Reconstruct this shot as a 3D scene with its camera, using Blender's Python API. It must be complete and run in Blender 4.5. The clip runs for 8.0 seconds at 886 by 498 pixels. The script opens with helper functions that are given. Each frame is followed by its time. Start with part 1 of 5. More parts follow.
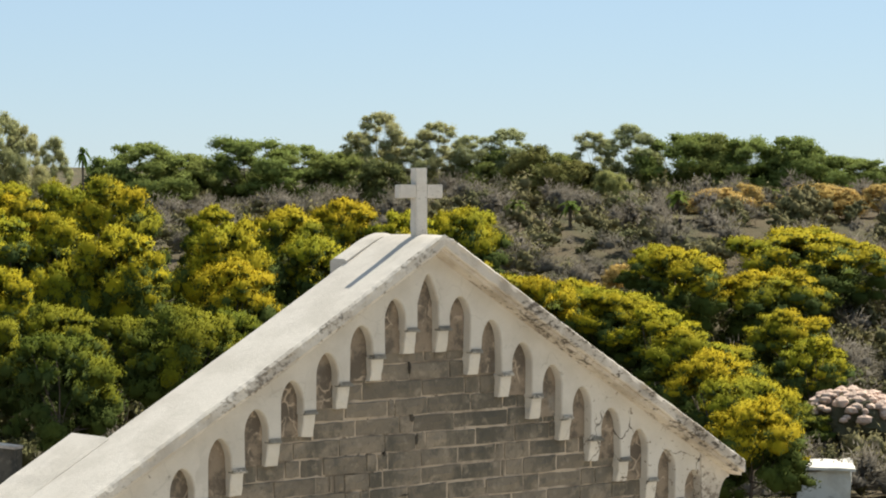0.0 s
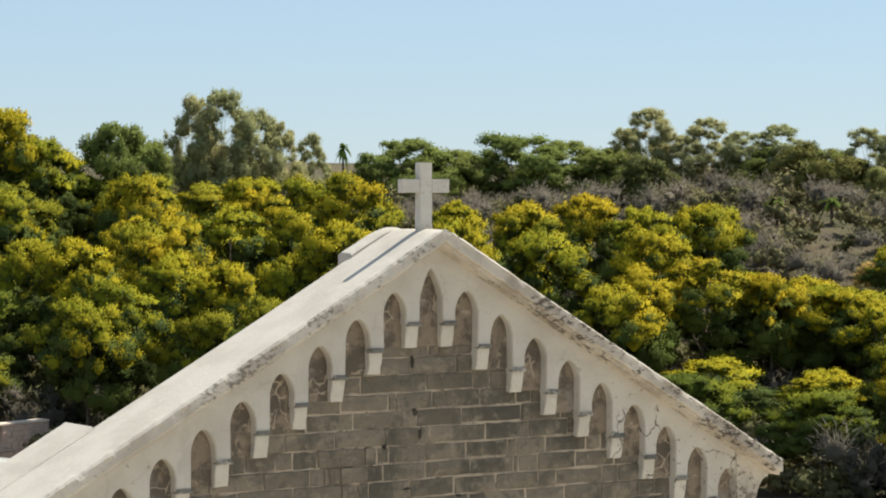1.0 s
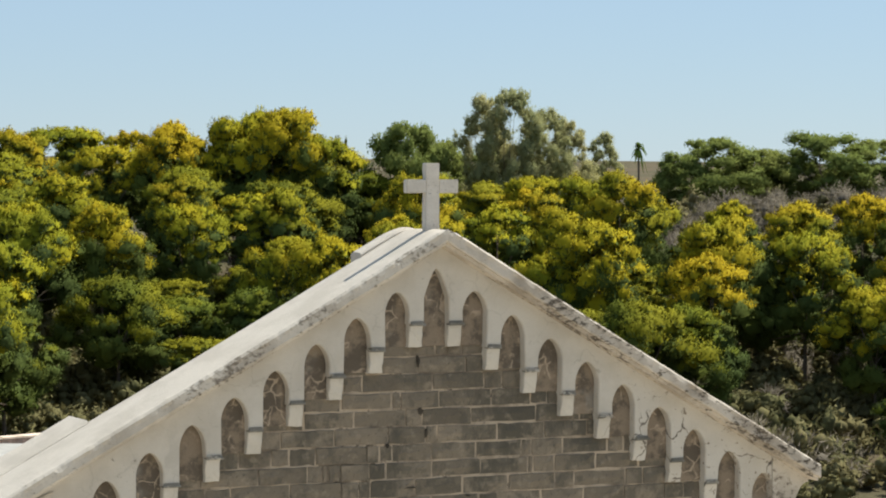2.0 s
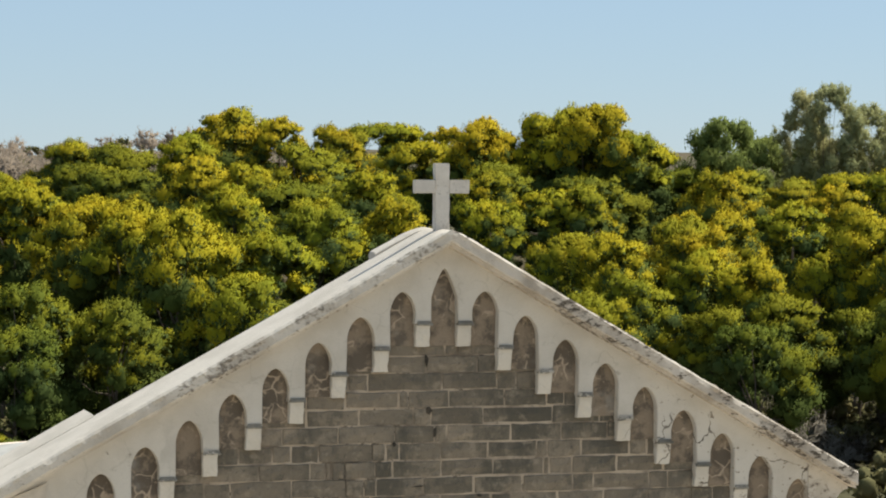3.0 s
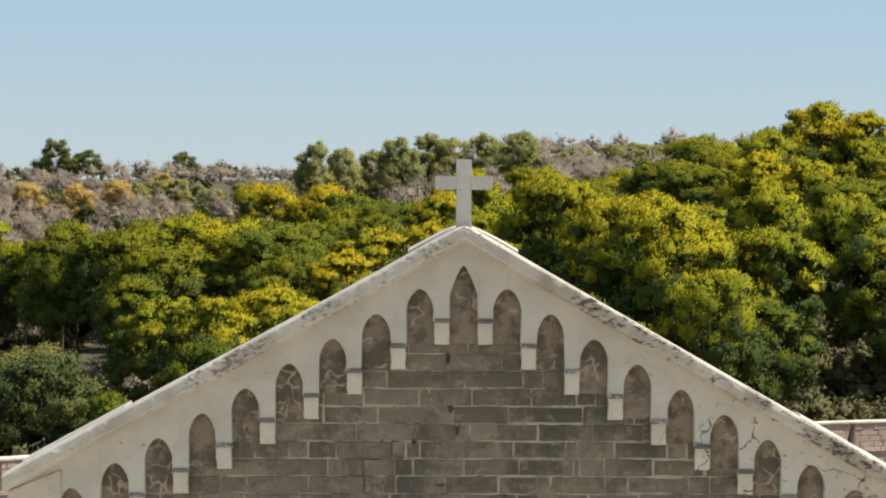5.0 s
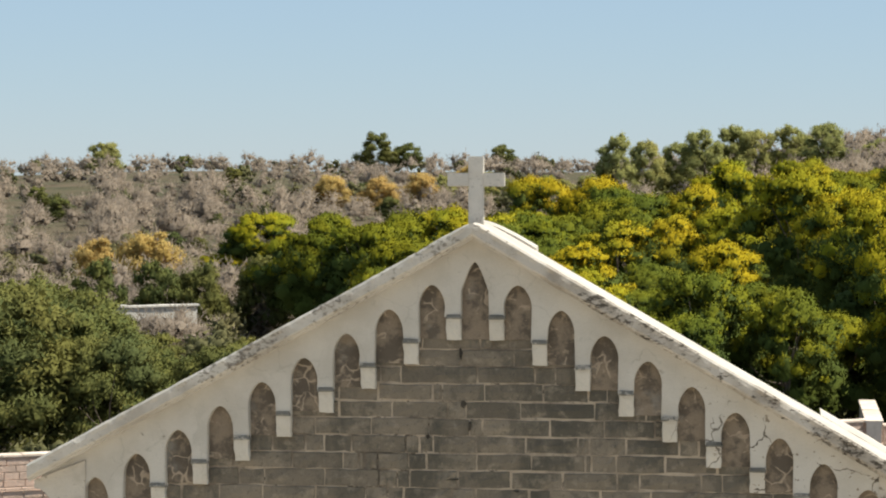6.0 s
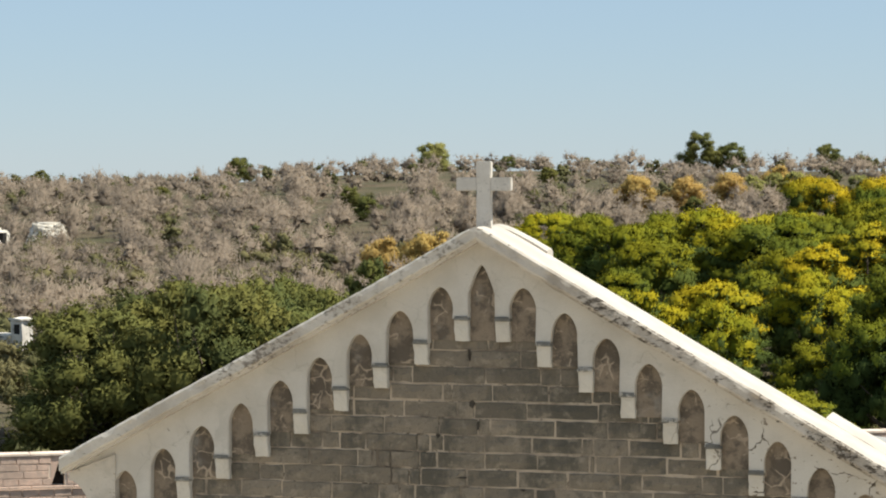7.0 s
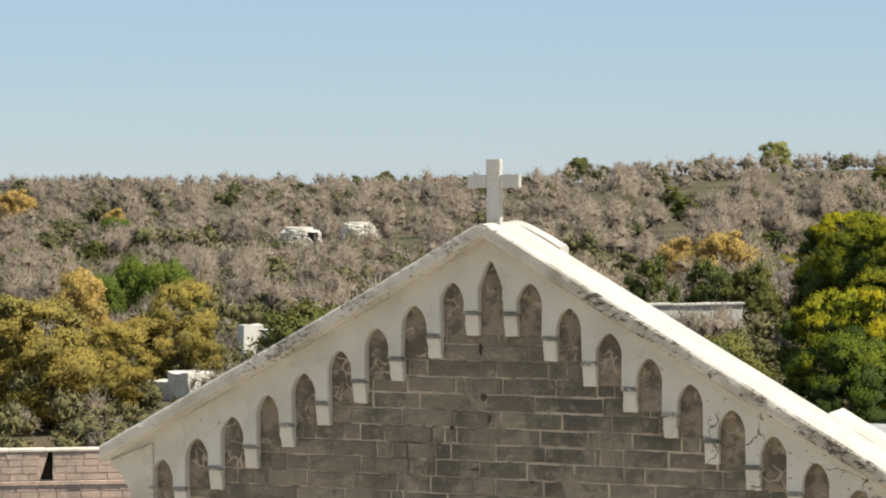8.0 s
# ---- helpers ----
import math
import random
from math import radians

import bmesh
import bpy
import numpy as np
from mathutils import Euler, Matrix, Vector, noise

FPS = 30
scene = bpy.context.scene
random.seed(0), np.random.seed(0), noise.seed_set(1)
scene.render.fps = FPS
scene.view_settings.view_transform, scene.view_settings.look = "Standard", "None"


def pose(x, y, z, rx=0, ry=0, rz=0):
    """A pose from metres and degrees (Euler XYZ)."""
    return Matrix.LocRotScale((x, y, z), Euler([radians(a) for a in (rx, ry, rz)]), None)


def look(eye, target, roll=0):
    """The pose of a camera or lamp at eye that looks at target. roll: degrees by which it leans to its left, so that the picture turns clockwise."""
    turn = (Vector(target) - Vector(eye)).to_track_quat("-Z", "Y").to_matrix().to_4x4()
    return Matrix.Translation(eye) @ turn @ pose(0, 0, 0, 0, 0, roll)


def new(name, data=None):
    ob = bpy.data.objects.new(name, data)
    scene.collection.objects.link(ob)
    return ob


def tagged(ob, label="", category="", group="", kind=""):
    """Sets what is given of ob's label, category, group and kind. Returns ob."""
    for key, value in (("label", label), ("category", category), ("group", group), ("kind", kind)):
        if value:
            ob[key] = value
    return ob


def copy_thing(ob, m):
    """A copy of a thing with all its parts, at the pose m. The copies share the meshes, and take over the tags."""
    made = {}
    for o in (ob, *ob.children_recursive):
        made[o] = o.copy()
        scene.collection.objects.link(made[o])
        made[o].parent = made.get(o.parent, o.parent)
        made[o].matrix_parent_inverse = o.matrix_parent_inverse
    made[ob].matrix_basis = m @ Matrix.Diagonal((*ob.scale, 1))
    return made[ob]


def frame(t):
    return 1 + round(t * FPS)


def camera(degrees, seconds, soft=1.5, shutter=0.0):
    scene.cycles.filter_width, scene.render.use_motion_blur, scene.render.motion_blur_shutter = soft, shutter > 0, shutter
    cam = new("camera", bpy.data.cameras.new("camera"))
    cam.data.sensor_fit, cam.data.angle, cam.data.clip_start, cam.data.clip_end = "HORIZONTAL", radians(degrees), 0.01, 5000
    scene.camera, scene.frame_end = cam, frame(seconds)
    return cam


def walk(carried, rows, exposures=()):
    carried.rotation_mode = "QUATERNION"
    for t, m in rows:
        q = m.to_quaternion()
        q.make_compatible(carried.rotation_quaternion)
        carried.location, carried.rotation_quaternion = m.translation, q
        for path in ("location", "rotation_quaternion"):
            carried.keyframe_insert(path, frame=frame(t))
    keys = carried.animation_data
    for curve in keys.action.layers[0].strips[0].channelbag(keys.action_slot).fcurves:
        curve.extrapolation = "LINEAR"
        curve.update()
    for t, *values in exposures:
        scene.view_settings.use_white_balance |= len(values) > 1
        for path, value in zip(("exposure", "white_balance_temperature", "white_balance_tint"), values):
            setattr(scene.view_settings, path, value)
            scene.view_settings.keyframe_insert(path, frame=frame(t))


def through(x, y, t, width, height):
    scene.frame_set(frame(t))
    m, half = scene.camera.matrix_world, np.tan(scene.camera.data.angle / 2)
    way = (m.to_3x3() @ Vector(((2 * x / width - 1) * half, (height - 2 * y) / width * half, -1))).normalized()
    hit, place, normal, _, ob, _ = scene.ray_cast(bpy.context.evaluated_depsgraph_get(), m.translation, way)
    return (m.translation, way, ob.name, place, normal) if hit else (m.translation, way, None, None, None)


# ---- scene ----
cam = camera(19.237, 8.0, soft=2.0)
# seconds, place, tilt, lean and turn of the drone's camera on its arc round the gable
PATH = [
    (0, -26.060, -29.225, 9.158, 88.891, 0.125, -42.052),
    (0.5, -24.284, -30.669, 9.144, 88.853, -0.001, -38.671),
    (1, -22.157, -32.323, 9.125, 88.821, 0.002, -34.685),
    (1.5, -19.966, -33.839, 9.116, 88.826, -0.042, -30.735),
    (3, -11.565, -37.747, 9.274, 88.618, -0.311, -16.986),
    (3.5, -8.863, -38.332, 9.276, 88.608, -0.268, -12.862),
    (4, -5.750, -38.795, 9.224, 88.642, -0.269, -8.188),
    (4.5, -2.974, -39.051, 9.276, 88.507, -0.227, -4.030),
    (6, 4.573, -39.039, 9.418, 88.256, -0.055, 7.378),
    (6.5, 7.028, -39.021, 9.461, 88.283, -0.023, 10.958),
    (7, 9.792, -38.883, 9.502, 88.240, 0.000, 14.973),
    (7.5, 12.402, -38.512, 9.466, 88.284, 0.113, 18.784),
    (8, 15.228, -37.922, 9.456, 88.258, 0.278, 22.898),
]
walk(cam, [(t, pose(x, y, z, rx, ry, rz)) for t, x, y, z, rx, ry, rz in PATH], exposures=[(0.0, 0.72, 6350, 6), (3.0, 0.55, 6250, 6), (8.0, 0.52, 6250, 6)])

# ---------- light ----------
SUN_ELEVATION, SUN_AZIMUTH = radians(56), radians(2)      # azimuth from +x towards +y
world = bpy.data.worlds.new("sky")
scene.world = world
world.use_nodes = True
wn = world.node_tree
sky = wn.nodes.new("ShaderNodeTexSky")
sky.sky_type, sky.sun_disc = "NISHITA", False
sky.sun_elevation, sky.sun_rotation = SUN_ELEVATION, radians(90) - SUN_AZIMUTH
sky.air_density, sky.dust_density, sky.ozone_density = 1.0, 0.0, 5.0
tint = wn.nodes.new("ShaderNodeMix")
tint.data_type, tint.blend_type = "RGBA", "MULTIPLY"
tint.inputs[0].default_value, tint.inputs[7].default_value = 1.0, (0.90, 0.925, 1.03, 1)
wn.links.new(sky.outputs[0], tint.inputs[6])
haze = wn.nodes.new("ShaderNodeMix")
haze.data_type = "RGBA"
haze.inputs[0].default_value, haze.inputs[7].default_value = 0.60, (4.35, 5.4, 6.45, 1)
wn.links.new(tint.outputs[2], haze.inputs[6])
wn.links.new(haze.outputs[2], wn.nodes["Background"].inputs[0])
wn.nodes["Background"].inputs[1].default_value = 0.075
sun = new("sun", bpy.data.lights.new("sun", "SUN"))
sun.data.energy, sun.data.angle, sun.data.color = 5.0, radians(0.5), (1.0, 0.93, 0.82)
to_sun = Vector((math.cos(SUN_ELEVATION) * math.cos(SUN_AZIMUTH), math.cos(SUN_ELEVATION) * math.sin(SUN_AZIMUTH), math.sin(SUN_ELEVATION)))
sun.matrix_world = look(to_sun * 100, (0, 0, 0))


# ---------- materials ----------
class Mat:
    """A node material written step by step."""

    def __init__(self, name, rough=0.9, spec=0.2):
        self.m = bpy.data.materials.new(name)
        self.m.use_nodes = True
        self.t = self.m.node_tree
        self.b = self.t.nodes["Principled BSDF"]
        self.b.inputs["Roughness"].default_value = rough
        self.b.inputs["Specular IOR Level"].default_value = spec
        self.co = self.t.nodes.new("ShaderNodeTexCoord").outputs["Object"]

    def put(self, value, socket):
        if isinstance(value, (int, float)):
            socket.default_value = value
        elif isinstance(value, tuple):
            socket.default_value = value if len(value) == 4 else (*value, 1)
        else:
            self.t.links.new(value, socket)

    def noise(self, scale, detail=5, rough=0.6, stretch=(1, 1, 1), co=None):
        g = self.t.nodes.new("ShaderNodeMapping")
        g.inputs["Scale"].default_value = stretch
        self.t.links.new(co or self.co, g.inputs[0])
        n = self.t.nodes.new("ShaderNodeTexNoise")
        n.inputs["Scale"].default_value, n.inputs["Detail"].default_value, n.inputs["Roughness"].default_value = scale, detail, rough
        self.t.links.new(g.outputs[0], n.inputs["Vector"])
        return n.outputs["Fac"]

    def world_co(self):
        return self.t.nodes.new("ShaderNodeNewGeometry").outputs["Position"]

    def ramp(self, fac, lo, hi, a=0.0, b=1.0):
        r = self.t.nodes.new("ShaderNodeMapRange")
        r.interpolation_type = "SMOOTHSTEP"
        for i, v in enumerate((fac, lo, hi, a, b)):
            self.put(v, r.inputs[i])
        return r.outputs[0]

    def mix(self, fac, a, b, how="MIX"):
        x = self.t.nodes.new("ShaderNodeMix")
        x.data_type, x.blend_type = "RGBA", how
        self.put(fac, x.inputs[0]), self.put(a, x.inputs[6]), self.put(b, x.inputs[7])
        return x.outputs[2]

    def math(self, op, a, b=0.0):
        x = self.t.nodes.new("ShaderNodeMath")
        x.operation = op
        self.put(a, x.inputs[0]), self.put(b, x.inputs[1])
        return x.outputs[0]

    def island(self):
        return self.t.nodes.new("ShaderNodeNewGeometry").outputs["Random Per Island"]

    def each(self):
        return self.t.nodes.new("ShaderNodeObjectInfo").outputs["Random"]

    def color(self, c):
        self.put(c, self.b.inputs["Base Color"])
        return self

    def bump(self, h, strength=0.4, dist=0.02):
        n = self.t.nodes.new("ShaderNodeBump")
        n.inputs["Strength"].default_value, n.inputs["Distance"].default_value = strength, dist
        self.t.links.new(h, n.inputs["Height"])
        self.t.links.new(n.outputs[0], self.b.inputs["Normal"])
        return self


def foliage(name, cols, through=0.35, world_patch=None):
    """Leaves: a matt face with some light let through; colour varies leaf by leaf and tree by tree."""
    k = Mat(name, 0.85, 0.06)
    tuft = k.noise(1.1, 2, co=k.world_co())
    c = k.mix(k.math("ADD", k.math("MULTIPLY", k.island(), 0.4), k.ramp(tuft, 0.38, 0.62, 0.0, 0.6)), cols[0], cols[1])
    c = k.mix(k.ramp(k.each(), 0.0, 1.0, 0.0, 0.75), c, cols[2])
    big = k.noise(0.22, 2, co=k.world_co())
    c = k.mix(k.ramp(big, 0.45, 0.65, 0.0, 0.7), c, cols[3])
    k.color(c)
    tr = k.t.nodes.new("ShaderNodeBsdfTranslucent")
    k.t.links.new(c, tr.inputs[0])
    mx = k.t.nodes.new("ShaderNodeMixShader")
    mx.inputs[0].default_value = through
    k.t.links.new(k.b.outputs[0], mx.inputs[1])
    k.t.links.new(tr.outputs[0], mx.inputs[2])
    k.t.links.new(mx.outputs[0], k.t.nodes["Material Output"].inputs[0])
    return k.m


def limewash_mat(name, base, dirt, stain, amount, spots=9.0, soft=0.10, stretch=(1, 1, 1)):
    """Limewashed plaster: blotchy, with grime and black lichen that has eaten into it."""
    k = Mat(name, 0.95, 0.06)
    blot = k.noise(1.3, 6)
    fine = k.noise(38, 4)
    c = k.mix(k.ramp(blot, 0.40, 0.64), base, dirt)
    c = k.mix(k.ramp(fine, 0.45, 0.75, 0.0, 0.25), c, tuple(0.7 * v for v in base))
    patch = k.noise(spots, 9, 0.72, stretch)
    where = k.noise(0.9, 3)
    edge = k.math("ADD", patch, k.math("MULTIPLY", k.math("SUBTRACT", where, 0.5), 0.7))
    c = k.mix(k.ramp(edge, 0.72 - amount, 0.72 + soft - amount, 0.0, 0.93), c, stain)
    k.color(c)
    k.bump(k.math("ADD", k.math("MULTIPLY", fine, 0.4), patch), 0.5, 0.02)
    return k.m


def cracked(m):
    """Fine dark cracks and flaked patches in the plaster of the weathered end of the gable."""
    k = Mat("crack_tools")
    k.m, k.t, k.b = m, m.node_tree, m.node_tree.nodes["Principled BSDF"]
    k.co = k.t.nodes.new("ShaderNodeTexCoord").outputs["Object"]
    base = k.b.inputs["Base Color"].links[0].from_socket
    vo = k.t.nodes.new("ShaderNodeTexVoronoi")
    vo.feature = "DISTANCE_TO_EDGE"
    vo.inputs["Scale"].default_value = 1.7
    wob = k.t.nodes.new("ShaderNodeVectorMath")
    wob.operation = "MULTIPLY_ADD"
    nz = k.t.nodes.new("ShaderNodeTexNoise")
    nz.inputs["Scale"].default_value, nz.inputs["Detail"].default_value = 5.0, 5.0
    k.t.links.new(k.co, nz.inputs["Vector"])
    k.t.links.new(nz.outputs["Color"], wob.inputs[0])
    wob.inputs[1].default_value = (0.3, 0.0, 0.3)
    k.t.links.new(k.co, wob.inputs[2])
    k.t.links.new(wob.outputs[0], vo.inputs["Vector"])
    sep = k.t.nodes.new("ShaderNodeSeparateXYZ")
    k.t.links.new(k.co, sep.inputs[0])
    worn = k.math("MULTIPLY", k.ramp(sep.outputs[0], 2.2, 4.2, 0.12, 1.0), k.ramp(k.noise(1.6, 3), 0.47, 0.55))
    line = k.math("MULTIPLY", k.ramp(vo.outputs["Distance"], 0.004, 0.022, 1.0, 0.0), worn)
    c = k.mix(line, base, (0.085, 0.07, 0.055))
    flake = k.math("MULTIPLY", k.ramp(k.noise(9.0, 6, 0.65), 0.60, 0.64), k.ramp(sep.outputs[0], 2.8, 4.2, 0.0, 0.8))
    k.color(k.mix(flake, c, (0.15, 0.115, 0.085)))
    return m


plaster = limewash_mat("plaster", (0.515, 0.476, 0.415), (0.455, 0.415, 0.355), (0.13, 0.115, 0.10), 0.045, 7.0)
cracked(plaster)
coping_top = limewash_mat("coping_limewash", (0.53, 0.475, 0.405), (0.46, 0.41, 0.345), (0.34, 0.30, 0.25), 0.05, 12.0, 0.2)
coping_face = limewash_mat("coping_lichen", (0.52, 0.47, 0.40), (0.40, 0.355, 0.295), (0.15, 0.125, 0.098), 0.20, 11.0, 0.16, (0.9, 1, 1.3))
coping_face_old = limewash_mat("coping_lichen_heavy", (0.50, 0.445, 0.375), (0.32, 0.275, 0.22), (0.055, 0.044, 0.033), 0.21, 8.0, 0.12, (0.8, 1, 1.6))
cross_stone = limewash_mat("cross_stone", (0.60, 0.55, 0.48), (0.49, 0.445, 0.385), (0.17, 0.155, 0.13), 0.155, 18.0, 0.14)
roof_cement = limewash_mat("roof_cement", (0.46, 0.44, 0.40), (0.38, 0.36, 0.33), (0.16, 0.15, 0.14), 0.06, 3.0)
slate = limewash_mat("impost_slate", (0.235, 0.218, 0.185), (0.13, 0.122, 0.104), (0.44, 0.40, 0.34), 0.19, 16.0)


def stone_mat(name, a, b, c, moss):
    """Weathered sandstone blocks, each of its own shade, with grain, pitting and dark growth."""
    k = Mat(name, 0.95, 0.1)
    col = k.mix(k.each(), a, b)
    col = k.mix(k.ramp(k.noise(1.1, 5, co=k.world_co()), 0.38, 0.66), col, c)
    col = k.mix(k.ramp(k.noise(0.75, 6, 0.7, (1, 1, 0.6), k.world_co()), 0.46, 0.62, 0.0, 0.85), col, moss)
    grain = k.noise(60, 4)
    pits = k.noise(14, 5, 0.7)
    col = k.mix(k.ramp(grain, 0.4, 0.75, 0.0, 0.3), col, tuple(0.55 * v for v in a))
    col = k.mix(k.ramp(pits, 0.58, 0.70, 0.0, 0.7), col, moss)
    col = k.mix(k.ramp(k.noise(5.0, 5, 0.65, co=k.world_co()), 0.52, 0.68, 0.0, 0.45), col, tuple(min(1.0, 1.35 * v) for v in a))
    growth = k.noise(2.3, 7, 0.68, co=k.world_co())
    col = k.mix(k.ramp(growth, 0.52, 0.60, 0.0, 0.55), col, tuple(1.15 * v for v in moss))
    k.color(col)
    k.bump(k.math("ADD", k.math("MULTIPLY", grain, 0.35), pits), 0.9, 0.025)
    return k.m


block_stone = stone_mat("block_stone", (0.25, 0.207, 0.155), (0.125, 0.106, 0.081), (0.19, 0.159, 0.12), (0.076, 0.070, 0.056))
wall_stone = stone_mat("wall_stone", (0.66, 0.47, 0.36), (0.54, 0.385, 0.295), (0.60, 0.44, 0.34), (0.40, 0.30, 0.235))
mortar = limewash_mat("mortar", (0.41, 0.335, 0.25), (0.15, 0.122, 0.093), (0.10, 0.083, 0.064), 0.16, 5.0)
pale_mortar = limewash_mat("pale_mortar", (0.78, 0.64, 0.52), (0.58, 0.47, 0.37), (0.4, 0.32, 0.25), 0.05, 3.0)
# pale stone of the unseen paving that throws light up at the church
bounce_stone = limewash_mat("bounce_stone", (0.62, 0.55, 0.44), (0.54, 0.47, 0.37), (0.3, 0.25, 0.19), 0.08, 2.0)
white_wall = limewash_mat("white_wall", (0.66, 0.61, 0.53), (0.54, 0.49, 0.42), (0.3, 0.27, 0.22), 0.08, 2.0)
dry_stone = limewash_mat("dry_stone", (0.66, 0.60, 0.51), (0.52, 0.47, 0.39), (0.22, 0.19, 0.15), 0.12, 5.0)
opening_shade = Mat("opening_shade", 0.9).color((0.03, 0.026, 0.022)).m
# dark stone that puts the shade inside recesses into colour
recess_shade = stone_mat("recess_shade_stone", (0.07, 0.06, 0.047), (0.055, 0.047, 0.037), (0.05, 0.042, 0.034), (0.03, 0.026, 0.022))
grey_wood = Mat("grey_wood", 0.85).color((0.25, 0.22, 0.18)).m

bk = Mat("bark", 0.95, 0.1)
bk.color(bk.mix(bk.noise(6, 6, 0.7, (1, 1, 0.25)), (0.07, 0.05, 0.035), (0.20, 0.16, 0.12)))
bk.bump(bk.noise(10, 5, 0.7, (1, 1, 0.2)), 0.8, 0.03)
bark = bk.m

gk = Mat("dry_ground", 1.0, 0.05)
gc = gk.mix(gk.ramp(gk.noise(0.09, 6), 0.35, 0.65), (0.115, 0.088, 0.058), (0.075, 0.072, 0.04))
gc = gk.mix(gk.ramp(gk.noise(0.6, 6, 0.7), 0.5, 0.7), gc, (0.13, 0.11, 0.07))
gk.color(gc).bump(gk.noise(1.5, 6, 0.7), 0.8, 0.15)
ground_mat = gk.m

ridge_leaf = foliage("pale_green_leaves", ((0.34, 0.33, 0.11), (0.25, 0.26, 0.09), (0.38, 0.34, 0.11), (0.27, 0.275, 0.095)), 0.35)
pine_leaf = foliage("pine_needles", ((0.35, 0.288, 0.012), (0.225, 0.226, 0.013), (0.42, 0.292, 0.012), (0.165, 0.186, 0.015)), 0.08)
# deeper green needles; their darkness also puts shade in the wood into colour
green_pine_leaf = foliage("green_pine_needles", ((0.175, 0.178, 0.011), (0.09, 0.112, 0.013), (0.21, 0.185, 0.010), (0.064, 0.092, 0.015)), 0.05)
# dark copy of the needles: shade low in the crowns put into colour
shaded_needles = foliage("shaded_pine_needles", ((0.082, 0.104, 0.020), (0.060, 0.082, 0.022), (0.092, 0.108, 0.019), (0.056, 0.078, 0.023)), 0.04)
wood_leaf = foliage("dark_leaves", ((0.16, 0.158, 0.042), (0.085, 0.102, 0.034), (0.185, 0.165, 0.045), (0.072, 0.09, 0.034)), 0.2)
skyline_leaf = foliage("skyline_leaves", ((0.20, 0.235, 0.055), (0.145, 0.185, 0.048), (0.235, 0.24, 0.06), (0.165, 0.20, 0.052)), 0.35)
tall_leaf = foliage("grey_green_leaves", ((0.37, 0.375, 0.17), (0.28, 0.30, 0.14), (0.42, 0.38, 0.17), (0.29, 0.305, 0.14)), 0.4)
gold_leaf = foliage("yellowed_leaves", ((0.60, 0.42, 0.13), (0.47, 0.34, 0.11), (0.56, 0.37, 0.13), (0.48, 0.35, 0.13)), 0.4)
olive_leaf = foliage("olive_yellow_leaves", ((0.41, 0.31, 0.075), (0.31, 0.255, 0.07), (0.44, 0.315, 0.075), (0.25, 0.215, 0.07)), 0.35)
green_leaf = foliage("bright_green_leaves", ((0.15, 0.20, 0.035), (0.10, 0.145, 0.028), (0.17, 0.20, 0.035), (0.12, 0.155, 0.032)), 0.35)
twig_mat = foliage("bare_twigs", ((0.36, 0.292, 0.228), (0.30, 0.245, 0.19), (0.36, 0.288, 0.215), (0.275, 0.226, 0.175)), 0.45)
dark_twig = foliage("dark_twigs", ((0.20, 0.172, 0.135), (0.15, 0.132, 0.10), (0.21, 0.17, 0.13), (0.13, 0.118, 0.085)), 0.35)
scrub_leaf = foliage("scrub_leaves", ((0.155, 0.14, 0.06), (0.10, 0.10, 0.043), (0.19, 0.16, 0.075), (0.085, 0.09, 0.038)), 0.2)


# ---------- mesh helpers ----------
def mesh_of(name, bm, *mats):
    bm.normal_update()
    me = bpy.data.meshes.new(name)
    bm.to_mesh(me)
    bm.free()
    for m in mats:
        me.materials.append(m)
    return me


def raw_mesh(name, verts, faces, mats, index=None, smooth=False, normals=None):
    me = bpy.data.meshes.new(name)
    me.from_pydata([tuple(v) for v in verts], [], [tuple(f) for f in faces])
    for m in mats:
        me.materials.append(m)
    if index is not None:
        me.polygons.foreach_set("material_index", np.asarray(index, dtype=np.int32))
    if smooth:
        me.polygons.foreach_set("use_smooth", np.ones(len(me.polygons), dtype=bool))
    me.update()
    if normals is not None:
        me.normals_split_custom_set_from_vertices(normals)
    return me


def child(name, me, parent, label=""):
    ob = new(name, me)
    ob.parent = parent
    return tagged(ob, label=label)


def part(name, bm, mat, parent, label=""):
    return child(name, mesh_of(name, bm, *(mat if isinstance(mat, (tuple, list)) else (mat,))), parent, label)


def box(bm, lo, hi, bevel=0.0, mat=0):
    """An axis-aligned block, its edges rounded by bevel."""
    made = bmesh.ops.create_cube(bm, size=1.0)["verts"]
    c, s = [(a + b) / 2 for a, b in zip(lo, hi)], [b - a for a, b in zip(lo, hi)]
    for v in made:
        v.co = Vector([c[i] + v.co[i] * s[i] for i in range(3)])
    if bevel:
        es = list({e for v in made for e in v.link_edges})
        made = bmesh.ops.bevel(bm, geom=es, offset=bevel, segments=2, affect="EDGES")["verts"]
    if mat:
        for f in {f for v in made for f in v.link_faces}:
            f.material_index = mat
    return made


def rough(bm, scale, size, seed=0.0):
    """Worn surfaces: shift each vertex by smooth noise."""
    for v in bm.verts:
        n = noise.noise_vector(v.co * scale + Vector((seed, seed * 0.7, 0)))
        v.co += n * size


def ss(v, a, b):
    t = min(1.0, max(0.0, (v - a) / (b - a)))
    return t * t * (3 - 2 * t)


